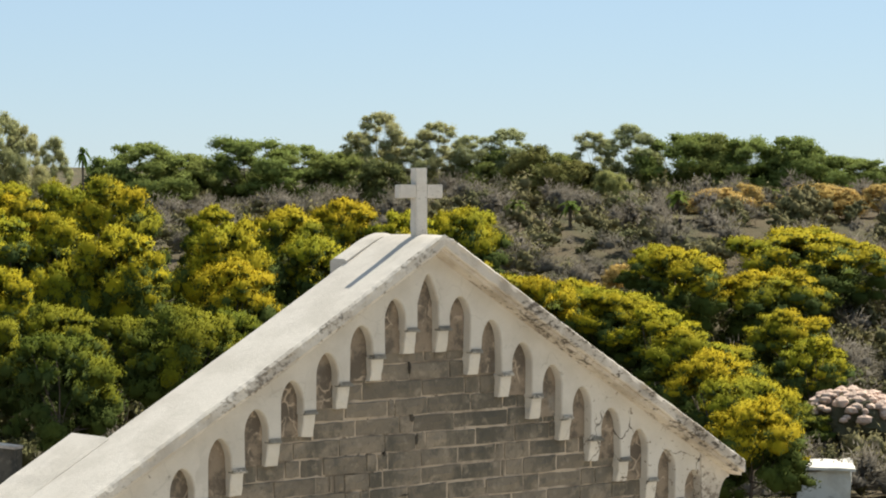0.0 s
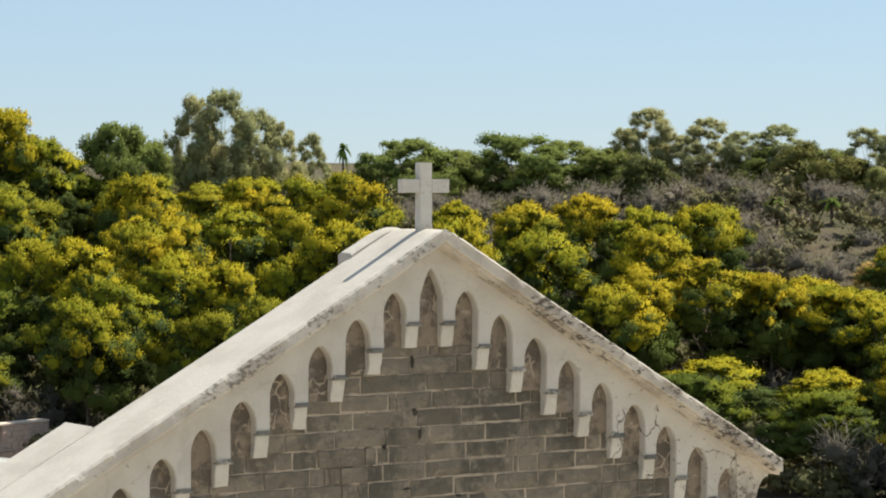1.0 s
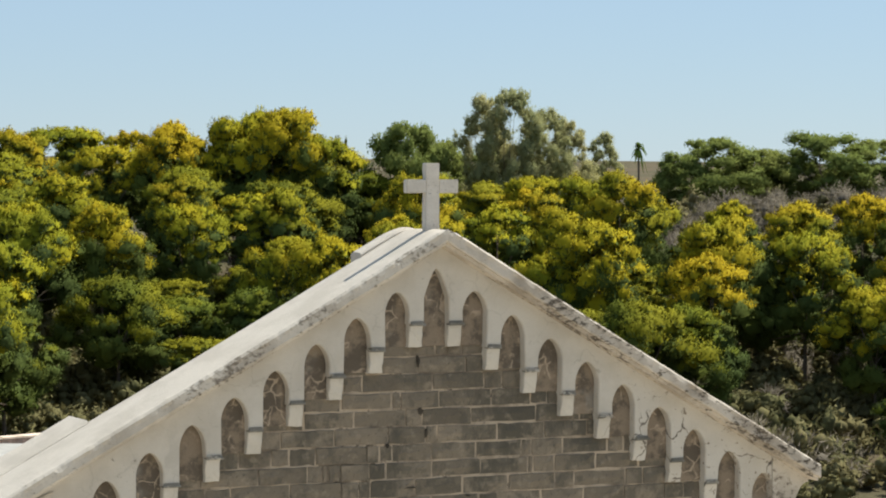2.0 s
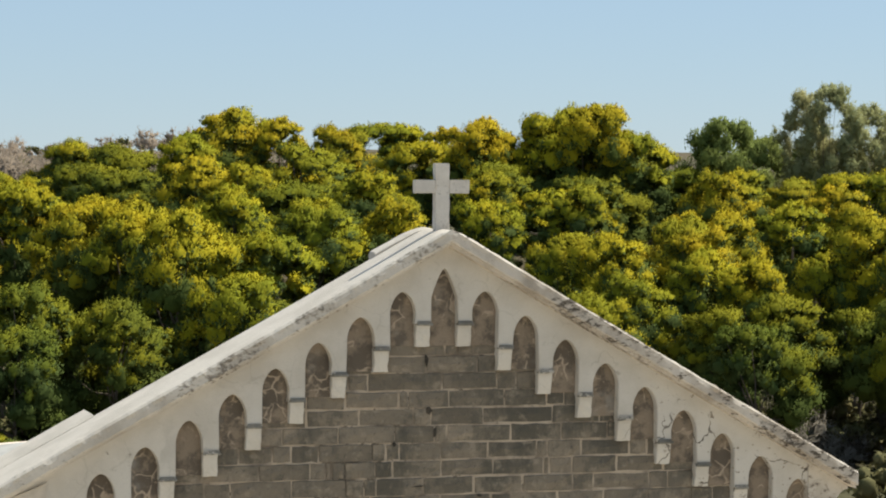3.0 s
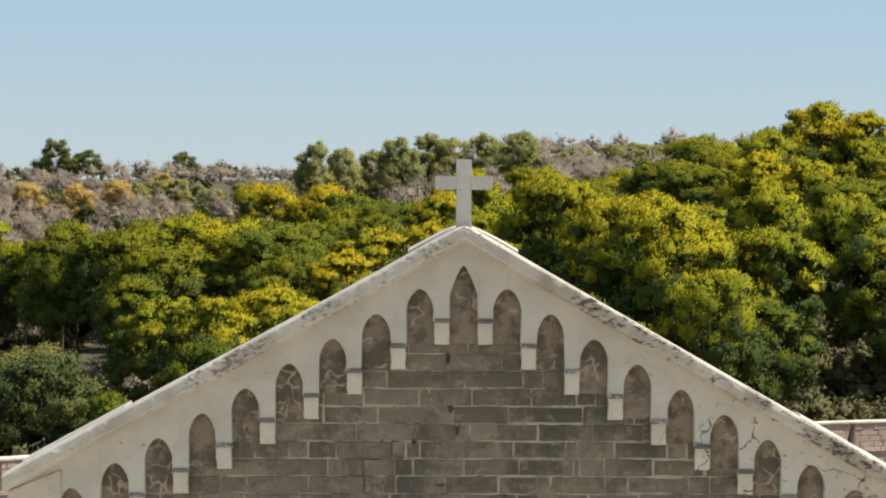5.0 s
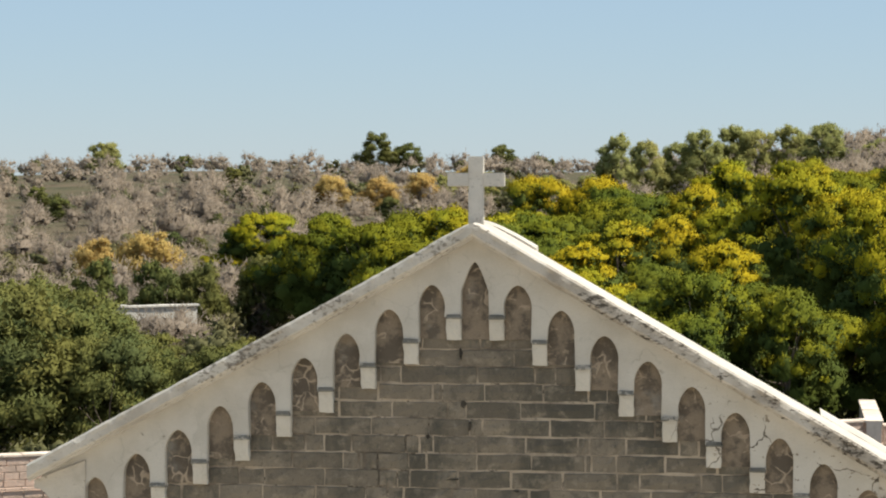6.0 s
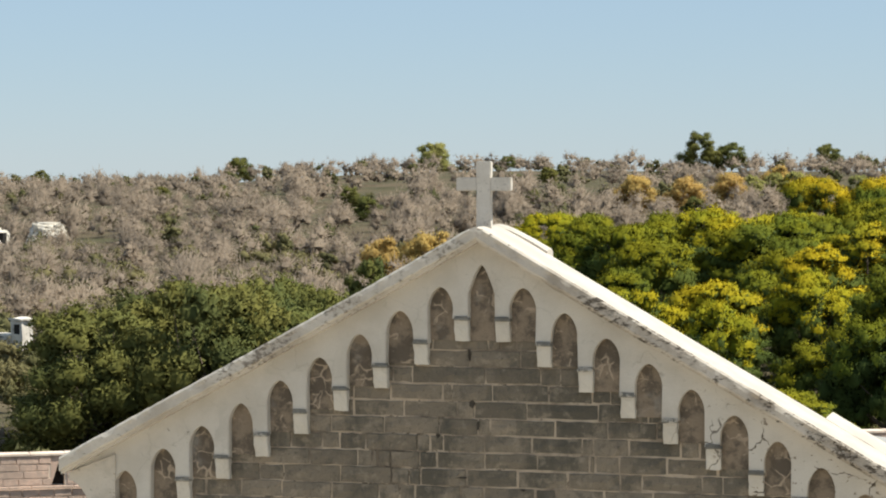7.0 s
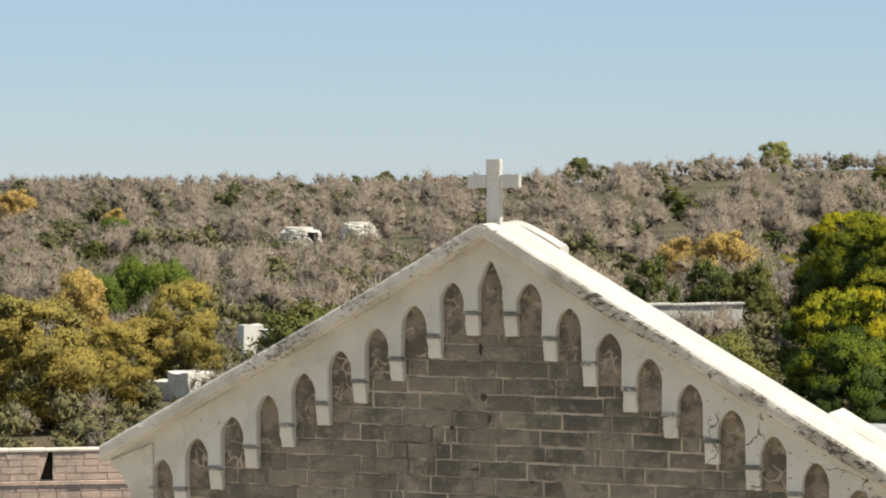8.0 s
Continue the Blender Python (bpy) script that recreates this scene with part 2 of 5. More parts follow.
def land(x, y):
    """Height of the ground: level round the church, a wooded rise behind it and a long gentle slope beyond."""
    z = -2.5 + (8.0 + 2.5 * ss(x, 45, 100)) * ss(x, -24, 36) * min(1.0, max(0.0, (y - 52 + 0.35 * max(0.0, x - 45)) / 58.0)) * ss(y, 45, 56) + 6.2 * ss(y, 105, 300) * (1 - 0.4 * ss(x, -10, 40))
    z += (0.9 + 4.2 * ss(x / (abs(y) + 1), -0.43, -0.30) * ss(x, -400, -60)) * ss(y, 250, 500)
    z -= 15 * ss(math.hypot(x, y), 660, 1300)
    far = ss(math.hypot(x, y), 60, 220)
    return z + 0.5 * noise.noise(Vector((x * 0.04, y * 0.04, 0))) + far * 1.0 * noise.noise(Vector((x * 0.011, y * 0.011, 3)))


# ---------- ground ----------
def build_ground():
    rings = [0, 10, 20, 30, 40, 48, 56, 64, 72, 80, 88, 96, 104, 112, 120, 130, 140, 150, 165, 180, 200, 220, 240, 260, 280, 300, 330, 360, 400, 450, 500, 600, 800, 1100, 1600, 2400, 3600]
    n = 120
    verts, faces = [(0, 0, land(0, 0))], []
    for r in rings[1:]:
        for i in range(n):
            a = 2 * math.pi * i / n
            x, y = r * math.sin(a), r * math.cos(a)
            verts.append((x, y, land(x, y)))
    for i in range(n):
        faces.append((0, 1 + (i + 1) % n, 1 + i))
    for k in range(len(rings) - 2):
        a, b = 1 + k * n, 1 + (k + 1) * n
        for i in range(n):
            j = (i + 1) % n
            faces.append((a + i, a + j, b + j, b + i))
    tagged(new("ground", raw_mesh("ground", verts, faces, [ground_mat], smooth=True)), "dry earth and sparse grass rising to a low ridge", "ground", kind="structure")


build_ground()


def build_bounce_paving():
    """Unseen pale limestone paving before the church, added to bounce light onto it."""
    bm = bmesh.new()
    for i in range(17):
        for j in range(14):
            x, y = -34 + 4 * i, -46 + 4 * j
            box(bm, (x + 0.01, y + 0.01, -2.9), (x + 3.99, y + 3.99, -1.55))
    tagged(new("pavement", mesh_of("pavement", bm, bounce_stone)), "pale limestone paving, unseen, added to bounce light onto the church", "pavement", kind="structure")


build_bounce_paving()

# ---------- the church gable ----------
SLOPES = {-1: 0.548, 1: 0.572}     # fall of the gable per metre on either side
APEX = 8.66            # top of the coping at the ridge
ENDS = {-1: 6.84, 1: 6.72}         # length of the coping along x on either side
FASCIA = 0.225         # height of the coping's front face
FRONT, BACK = -0.38, 1.0
WALL_Y = 0.17          # face of the masonry
PITCH = 0.652          # distance between the arches
FALL = 0.3745          # each arch stands this much lower than the one before
EDGE = 6.32            # corner of the front
BASE = -2.6

church = tagged(new("church_facade"), "weathered limewashed gable front with a stepped arcade over brown stone", "church")


def slope_z(x):
    """Height of the coping's top; the arms sag a little between ridge and foot."""
    side = 1 if x > 0 else -1
    u = abs(x) / ENDS[side]
    return APEX - SLOPES[side] * abs(x) - 0.13 * u * (1 - u) ** 2 * (1.6 if side < 0 else 0.6)


def coping(side):
    """One sloping arm of the coping: a thick weathered slab, wider where it meets the ridge and near the foot."""
    bm = bmesh.new()
    steps = 150
    face_mat = 1
    rows = []
    for i in range(steps + 1):
        x = ENDS[side] * i / steps
        z = slope_z(side * x)
        j = noise.noise(Vector((x * 3.1 * side, 1.7, side))) * 0.016 + noise.noise(Vector((x * 9.0 * side, 4.2, side))) * 0.014
        k = noise.noise(Vector((x * 5.3 * side, 8.1, side))) * 0.018
        soft = 0.05 * math.exp(-x * 9)
        prof = [(0.05, z - FASCIA - 0.05), (FRONT + 0.09, z - FASCIA - 0.055 + k * 0.5), (FRONT + 0.085, z - FASCIA - 0.004), (FRONT + 0.012, z - FASCIA + k), (FRONT + j * 0.6, z - FASCIA + 0.03 + k * 0.5), (FRONT + j, z - 0.10), (FRONT - j, z - 0.035),
                (FRONT + 0.035, z - soft + j * 0.6), (FRONT + 0.25, z + 0.006 - soft), (0.4, z + 0.01 - soft), (BACK - 0.04, z - soft), (BACK, z - 0.03 - soft), (BACK, z - FASCIA)]
        rows.append([bm.verts.new((side * x, y, zz)) for y, zz in prof])
    for a, b in zip(rows, rows[1:]):
        for i in range(len(a) - 1):
            f = bm.faces.new((a[i], b[i], b[i + 1], a[i + 1]))
            f.material_index = face_mat if i < 7 else 0
            f.smooth = False
        f = bm.faces.new((a[-1], b[-1], b[0], a[0]))
        f.material_index = face_mat
    for r in (rows[0], rows[-1]):
        bm.faces.new(r).material_index = face_mat
    bmesh.ops.recalc_face_normals(bm, faces=bm.faces)
    return part("coping", bm, (coping_top, coping_face if side < 0 else coping_face_old), church, "sloping white coping with black lichen along its edge")


def coping_pad(side, x0, x1, y0, y1, up, name):
    """Raised patch of limewashed mortar behind the coping."""
    bm = bmesh.new()
    n = 16
    rows = []
    for i in range(n + 1):
        x = x0 + (x1 - x0) * i / n
        low = slope_z(side * x) + 0.013
        z = low + up
        if x0 == 0:
            z -= 0.10 * math.exp(-x * 5)
        prof = [(y0, z - 0.45), (y0, z - 0.03), (y0 + 0.06, z), (y1 - 0.08, z), (y1, z - 0.04), (y1, z - 0.45)]
        if x0 > 0:
            # the bed is trowelled smoothly onto the coping
            prof[:3] = [(y0 - 0.05, low - 0.4), (y0 - 0.05, low - 0.004), (y0 + 0.05, z)]
        rows.append([bm.verts.new((side * x, y, zz)) for y, zz in prof])
    for a, b in zip(rows, rows[1:]):
        for i in range(len(a)):
            j = (i + 1) % len(a)
            bm.faces.new((a[i], b[i], b[j], a[j]))
    bm.faces.new(rows[0]), bm.faces.new(rows[-1])
    es = [e for e in bm.edges if e.calc_face_angle(0) > 1.0]
    bmesh.ops.recalc_face_normals(bm, faces=bm.faces)
    bmesh.ops.bevel(bm, geom=es, offset=0.03, segments=2, affect="EDGES")
    rough(bm, 4.0, 0.008, x0 + side)
    return part(name, bm, coping_top, church, "raised limewashed mortar bed")


for s in (-1, 1):
    coping(s)
    coping_pad(s, 0.0, 0.84, 0.90, 1.28, 0.06, "ridge_bed")
    coping_pad(s, 5.18, ENDS[s] - 0.1, 0.93, 1.88, 0.02, "foot_bed")


def arch_points(k):
    """Outline of one arch from its left foot over the crown to its right foot."""
    x = k * PITCH
    crown = 8.05 - FALL * abs(k) - (0.02 if k == 0 else 0)
    h = 0.44 if k == 0 else 0.33
    w = 0.205 + 0.006 * math.sin(k * 2.3)
    pts = []
    for i in range(21):
        a = math.pi * i / 20
        u = -math.cos(a)
        v = math.sin(a) ** (1.0 if k else 1.0)
        if k == 0:
            v = 1 - abs(u) ** 1.45
        else:
            v = 0.75 * v + 0.25 * (1 - abs(u) ** 1.6)
        pts.append((x + w * u, crown - h + h * v))
    return pts


def corbel_z(j):
    return 6.857 - FALL * j


def build_arcade():
    """The limewashed arcade panel that steps down under the coping."""
    out = []
    top = lambda x: slope_z(x) - FASCIA + 0.02
    out.append((-EDGE, BASE))
    out.append((-EDGE, 3.3))
    # concave springer at the foot
    def curve(s):
        return [(s * (EDGE + (0.43 if s < 0 else 0.34) * (1 - math.cos(a))), 3.3 + 1.25 * math.sin(a)) for a in [math.pi / 2 * i / 10 for i in range(1, 11)]]
    out += curve(-1)
    out += [(x, top(x)) for x in (-6.7, -6, -5, -4, -3, -2, -1, 0, 1, 2, 3, 4, 5, 6, 6.6)]
    out += list(reversed(curve(1)))
    out += [(EDGE, 3.3), (EDGE, BASE)]
    right = []
    for k in range(9, -10, -1):
        a = list(reversed(arch_points(k)))
        lo_r = BASE if k == 9 else corbel_z(k if k >= 0 else -k - 1) + 0.33
        lo_l = BASE if k == -9 else corbel_z(k - 1 if k >= 1 else -k) + 0.33
        rnd = random.Random(k)
        jag = 0.015
        right.append((a[0][0] + (0 if k == 9 else rnd.uniform(-jag, jag)), lo_r + (0 if k == 9 else rnd.uniform(-0.018, 0.012))))
        right += a
        right.append((a[-1][0] + (0 if k == -9 else rnd.uniform(-jag, jag)), lo_l + (0 if k == -9 else rnd.uniform(-0.018, 0.012))))
    out += right
    bm = bmesh.new()
    f = bm.faces.new([bm.verts.new((x, 0.0, z)) for x, z in out])
    ext = bmesh.ops.extrude_face_region(bm, geom=[f])
    for v in ext["geom"]:
        if isinstance(v, bmesh.types.BMVert):
            v.co.y = 0.32
    bmesh.ops.recalc_face_normals(bm, faces=bm.faces)
    es = [e for e in bm.edges if all(abs(v.co.y) < 1e-4 for v in e.verts)]
    bmesh.ops.bevel(bm, geom=es, offset=0.012, segments=2, affect="EDGES")
    bmesh.ops.triangulate(bm, faces=[g for g in bm.faces if len(g.verts) > 4], ngon_method="EAR_CLIP")
    return part("arcade_panel", bm, plaster, church, "limewashed panel cut into stepped pointed arches")


build_arcade()

def infill_mat():
    """Old brown render in the arches with pale crooked joints showing through."""
    k = Mat("arch_infill", 0.95, 0.1)
    vo = k.t.nodes.new("ShaderNodeTexVoronoi")
    vo.feature = "DISTANCE_TO_EDGE"
    vo.inputs["Scale"].default_value = 4.2
    wob = k.t.nodes.new("ShaderNodeVectorMath")
    wob.operation = "MULTIPLY_ADD"
    nz = k.t.nodes.new("ShaderNodeTexNoise")
    nz.inputs["Scale"].default_value = 3.0
    k.t.links.new(k.co, nz.inputs["Vector"])
    k.t.links.new(nz.outputs["Color"], wob.inputs[0])
    wob.inputs[1].default_value = (0.35, 0.1, 0.35)
    k.t.links.new(k.co, wob.inputs[2])
    k.t.links.new(wob.outputs[0], vo.inputs["Vector"])
    c = k.mix(k.ramp(k.noise(2.6, 6, 0.65), 0.42, 0.58), (0.235, 0.185, 0.135), (0.115, 0.094, 0.072))
    c = k.mix(k.ramp(k.noise(0.9, 4), 0.55, 0.7, 0.0, 0.8), c, (0.30, 0.28, 0.245))
    line = k.math("MULTIPLY", k.ramp(vo.outputs["Distance"], 0.02, 0.075, 1.0, 0.0), k.ramp(k.noise(2.7, 3), 0.5, 0.6))
    c = k.mix(k.math("MULTIPLY", line, 0.8), c, (0.42, 0.335, 0.245))
    c = k.mix(k.ramp(k.noise(7.0, 5, 0.7), 0.60, 0.68, 0.0, 0.6), c, (0.36, 0.285, 0.205))
    c = k.mix(k.ramp(k.noise(45, 4), 0.45, 0.75, 0.0, 0.35), c, (0.11, 0.09, 0.07))
    k.color(c).bump(k.noise(14, 6, 0.7), 0.6, 0.02)
    return k.m


infill = infill_mat()
for k in range(-9, 10):
    pts = arch_points(k)
    low = corbel_z(max(abs(k) - 1, 0)) - 0.005
    bm = bmesh.new()
    out = [(pts[0][0] - 0.03, low)] + [(x + (0.03 if x > k * PITCH else -0.03), z + 0.02) for x, z in pts] + [(pts[-1][0] + 0.03, low)]
    f = bm.faces.new([bm.verts.new((x, WALL_Y - 0.016, z)) for x, z in out])
    ext = bmesh.ops.extrude_face_region(bm, geom=[f])
    for v in ext["geom"]:
        if isinstance(v, bmesh.types.BMVert):
            v.co.y = WALL_Y + 0.03
    bmesh.ops.recalc_face_normals(bm, faces=bm.faces)
    bmesh.ops.triangulate(bm, faces=[g for g in bm.faces if len(g.verts) > 4], ngon_method="EAR_CLIP")
    part("arch_infill", bm, infill, church, "brown rendered back of an arch")

for side in (-1, 1):
    for j in range(9):
        x, z = side * (j + 0.5) * PITCH, corbel_z(j)
        rnd = random.Random(31 * j + side)
        bm = bmesh.new()
        box(bm, (x - 0.112 - rnd.uniform(0, 0.015), -0.034, z + 0.306), (x + 0.116 + rnd.uniform(0, 0.03), 0.10, z + 0.340 + rnd.uniform(0, 0.012)), 0.008)
        box(bm, (x - 0.108, -0.018, z + 0.335), (x + 0.106 + rnd.uniform(0, 0.02), 0.10, z + 0.378), 0.008)
        rough(bm, 9.0, 0.008, j + side)
        part("impost", bm, slate, church, "grey slate impost slab on the corbel")
        # the plastered corbel under it leans back to the masonry
        w = 0.118
        rings = []
        for u in (0.0, 0.25, 0.5, 0.75, 1.0):
            zz, front = z + 0.34 - 0.355 * u, 0.012 + 0.062 * u ** 1.4
            lo_w, hi_w = w - rnd.uniform(0, 0.010), w - rnd.uniform(0, 0.012)
            rings.append([(x - lo_w, 0.30, zz), (x - lo_w, front + 0.012, zz), (x - lo_w + 0.014, front, zz), (x + hi_w - 0.014, front, zz), (x + hi_w, front + 0.012, zz), (x + hi_w, 0.30, zz)])
        bm = bmesh.new()
        rows = [[bm.verts.new(v) for v in r] for r in rings]
        for a, b in zip(rows, rows[1:]):
            for i in range(5):
                bm.faces.new((a[i], a[i + 1], b[i + 1], b[i]))
        bm.faces.new(rows[0]), bm.faces.new(list(reversed(rows[-1])))
        bmesh.ops.subdivide_edges(bm, edges=[e for e in bm.edges if e.calc_length() > 0.15], cuts=2, use_grid_fill=True)
        rough(bm, 12.0, 0.012, 3 * j + side)
        bmesh.ops.recalc_face_normals(bm, faces=bm.faces)
        part("corbel", bm, plaster, church, "limewashed corbel, chipped at its foot")


def build_core():
    """The wall behind the stones, showing as mortar in the joints, down to the ground and back to the nave."""
    bm = bmesh.new()
    top = lambda x: slope_z(x) - FASCIA + 0.03
    pts = [(-EDGE + 0.01, BASE), (EDGE - 0.01, BASE), (EDGE - 0.01, top(EDGE)), (3, top(3)), (0, top(0)), (-3, top(-3)), (-EDGE + 0.01, top(-EDGE))]
    f = bm.faces.new([bm.verts.new((x, WALL_Y + 0.018, z)) for x, z in pts])
    ext = bmesh.ops.extrude_face_region(bm, geom=[f])
    for v in ext["geom"]:
        if isinstance(v, bmesh.types.BMVert):
            v.co.y = BACK - 0.03
    bmesh.ops.recalc_face_normals(bm, faces=bm.faces)
    return part("wall_core", bm, mortar, church, "lime mortar between brown stone blocks")


build_core()


def kneeler(side):
    """The moulded stone that carries the foot of the coping."""
    bm = bmesh.new()
    end = ENDS[side]
    prof = [(EDGE - 0.3, 4.95), (end - 0.02, 4.62), (end - 0.02, 4.50)]
    prof += [(EDGE + (end - EDGE - 0.06) * (1 - math.cos(a)) + 0.02, 3.3 + 1.2 * math.sin(a)) for a in [math.pi / 2 * i / 10 for i in range(10, -1, -1)]]
    prof += [(EDGE - 0.3, 3.3)]
    f = bm.faces.new([bm.verts.new((side * x, -0.03, z)) for x, z in prof])
    ext = bmesh.ops.extrude_face_region(bm, geom=[f])
    for v in ext["geom"]:
        if isinstance(v, bmesh.types.BMVert):
            v.co.y = 0.95
    bmesh.ops.recalc_face_normals(bm, faces=bm.faces)
    bmesh.ops.triangulate(bm, faces=[g for g in bm.faces if len(g.verts) > 4], ngon_method="EAR_CLIP")
    rough(bm, 3.0, 0.015, side)
    return part("kneeler", bm, coping_face, church, "curved stone kneeler, stained and chipped")


for s in (-1, 1):
    kneeler(s)


def build_nave():
    nave = tagged(new("church_nave"), "low plain nave with a flat grey cement roof behind the gable", "church")
    bm = bmesh.new()
    box(bm, (-6.1, 1.0, BASE), (6.1, 26, 2.6), 0.05)
    part("body", bm, wall_stone, nave)
    bm = bmesh.new()
    rows = []
    for i in range(13):
        u = -1 + 2 * i / 12
        rows.append([bm.verts.new((6.0 * u, y, 2.63 + 0.5 * (1 - u * u))) for y in (1.9, 25.6)])
    for a, b in zip(rows, rows[1:]):
        bm.faces.new((a[0], b[0], b[1], a[1])).smooth = True
    bmesh.ops.recalc_face_normals(bm, faces=bm.faces)
    ext = bmesh.ops.solidify(bm, geom=bm.faces[:], thickness=0.15)
    part("roof", bm, roof_cement, nave, "shallow grey cement vault")
    return nave


build_nave()


def build_cross():
    cross = tagged(new("roof_cross"), "plain weathered stone Latin cross standing on the gable", "cross")
    cross.location = (0.0, 0.205, APEX - 0.03)
    bm = bmesh.new()
    box(bm, (-0.115, -0.065, -0.06), (0.115, 0.065, 0.985), 0.010)
    bmesh.ops.subdivide_edges(bm, edges=[e for e in bm.edges if e.calc_length() > 0.5], cuts=8)
    rough(bm, 5.0, 0.010, 2)
    part("shaft", bm, cross_stone, cross)
    for s in (-1, 1):
        bm = bmesh.new()
        box(bm, (0.108, -0.061, 0.53), (0.432, 0.061, 0.735), 0.010)
        bmesh.ops.scale(bm, vec=(s, 1, 1), verts=bm.verts)
        if s < 0:
            bmesh.ops.reverse_faces(bm, faces=bm.faces)
        rough(bm, 6.0, 0.010, s)
        part("arm", bm, cross_stone, cross)
    return cross


build_cross()


# ---------- courtyard wall behind the church ----------
def build_court_wall(a, b, top=1.0):
    """A long coursed stone wall with embrasures; its parapet stands on a projecting ledge."""
    wall = tagged(new("court_wall"), "long pinkish coursed stone parapet wall with narrow embrasures", "wall")
    a, b = Vector((*a, 0)), Vector((*b, 0))
    d = b - a
    length = d.length
    wall.matrix_world = Matrix.Translation(a) @ Matrix.Rotation(math.atan2(d.y, d.x), 4, "Z")
    ledge, foot = top - 0.95, -4.2
    rnd = random.Random(5)
    gaps = [4.0 + 3.05 * i for i in range(int(length / 3.05) - 1)]
    bm = bmesh.new()
    box(bm, (0, 0.12, foot), (length, 0.85, ledge - 0.02))
    x = 0.0
    for g in gaps + [length + 0.2]:
        box(bm, (x, 0.12, ledge - 0.02), (g - 0.2, 0.62, top - 0.05))
        x = g + 0.2
    part("wall_core", bm, pale_mortar, wall)
    verts, faces = [], []

    def stone(x0, x1, y0, z0, z1):
        n = len(verts)
        e = 0.012
        dy = rnd.uniform(0, 0.02)
        verts.extend([(x0, y0 + 0.03, z0), (x1, y0 + 0.03, z0), (x1, y0 + 0.03, z1), (x0, y0 + 0.03, z1),
                      (x0 + e, y0 - dy, z0 + e), (x1 - e, y0 - dy, z0 + e), (x1 - e, y0 - dy, z1 - e), (x0 + e, y0 - dy, z1 - e)])
        faces.extend([(n + 4, n + 5, n + 6, n + 7), (n, n + 1, n + 5, n + 4), (n + 1, n + 2, n + 6, n + 5), (n + 2, n + 3, n + 7, n + 6), (n + 3, n, n + 4, n + 7)])

    z = top - 0.06
    course = 0
    while z > -2.4:
        h = rnd.uniform(0.21, 0.25)
        if course == 4:
            h = 0.10
        x = rnd.uniform(-0.3, 0)
        while x < length:
            w = rnd.uniform(0.35, 0.75)
            x0, x1 = max(x, 0), min(x + w, length)
            cuts = [g for g in gaps if x0 < g + 0.2 and x1 > g - 0.2] if course < 4 else []
            if cuts:
                g = cuts[0]
                if g - 0.2 - x0 > 0.08:
                    stone(x0, g - 0.2, 0.1, z - h + 0.012, z)
                if x1 - g - 0.2 > 0.08:
                    stone(g + 0.2, x1, 0.1, z - h + 0.012, z)
                x1 = max(x1, g + 0.2)
                x = x1 + 0.012
                continue
            if x1 - x0 > 0.08:
                stone(x0, x1, 0.1 if course < 4 else (0.0 if course == 4 else 0.06), z - h + 0.012, z)
            x += w + 0.012
        z -= h
        course += 1
    tagged(child("stone", raw_mesh("court_wall_stones", verts, faces, [wall_stone]), wall, "pinkish squared stones"), kind="stuff")
    bm = bmesh.new()
    x = 0.0
    while x < length - 0.1:
        w = rnd.uniform(0.8, 1.3)
        box(bm, (x, 0.05, top - 0.05), (min(x + w, length) - 0.012, 0.66, top + 0.02 + rnd.uniform(0, 0.012)), 0.012)
        x += w
    part("wall_cap", bm, pale_mortar, wall, "pale mortar cap")
    # embrasures: narrow splayed openings closed by a dark plate, their shade put into colour
    for g in gaps:
        bm = bmesh.new()
        lo = [(g - 0.2, 0.62, ledge), (g + 0.2, 0.62, ledge), (g + 0.2, 0.62, top - 0.06), (g + 0.08, 0.62, top - 0.06)]
        f = bm.faces.new([bm.verts.new(v) for v in lo])
        ext = bmesh.ops.extrude_face_region(bm, geom=[f])
        for v in ext["geom"]:
            if isinstance(v, bmesh.types.BMVert):
                v.co.y -= 0.10
        bmesh.ops.recalc_face_normals(bm, faces=bm.faces)
        part("embrasure", bm, recess_shade, wall, "dark plate closing the embrasure, its shade put into colour")
        bm = bmesh.new()
        x1, x2 = g - 0.2, g + 0.08
        n = [bm.verts.new(v) for v in ((x1, 0.11, ledge), (x1, 0.11, top - 0.06), (x2, 0.11, top - 0.06), (x1, 0.55, ledge), (x1, 0.55, top - 0.06), (x2, 0.55, top - 0.06))]
        for q in ((0, 1, 2), (3, 5, 4), (0, 2, 5, 3), (1, 4, 5, 2), (0, 3, 4, 1)):
            bm.faces.new([n[i] for i in q])
        bmesh.ops.recalc_face_normals(bm, faces=bm.faces)
        part("jamb", bm, wall_stone, wall)
    return wall


build_court_wall((-62, 10.2), (8, 49.8))
build_court_wall((8.05, 49.4), (8.05, 57.4))
build_court_wall((8.2, 54.4), (23.1, 59.9), 0.38)


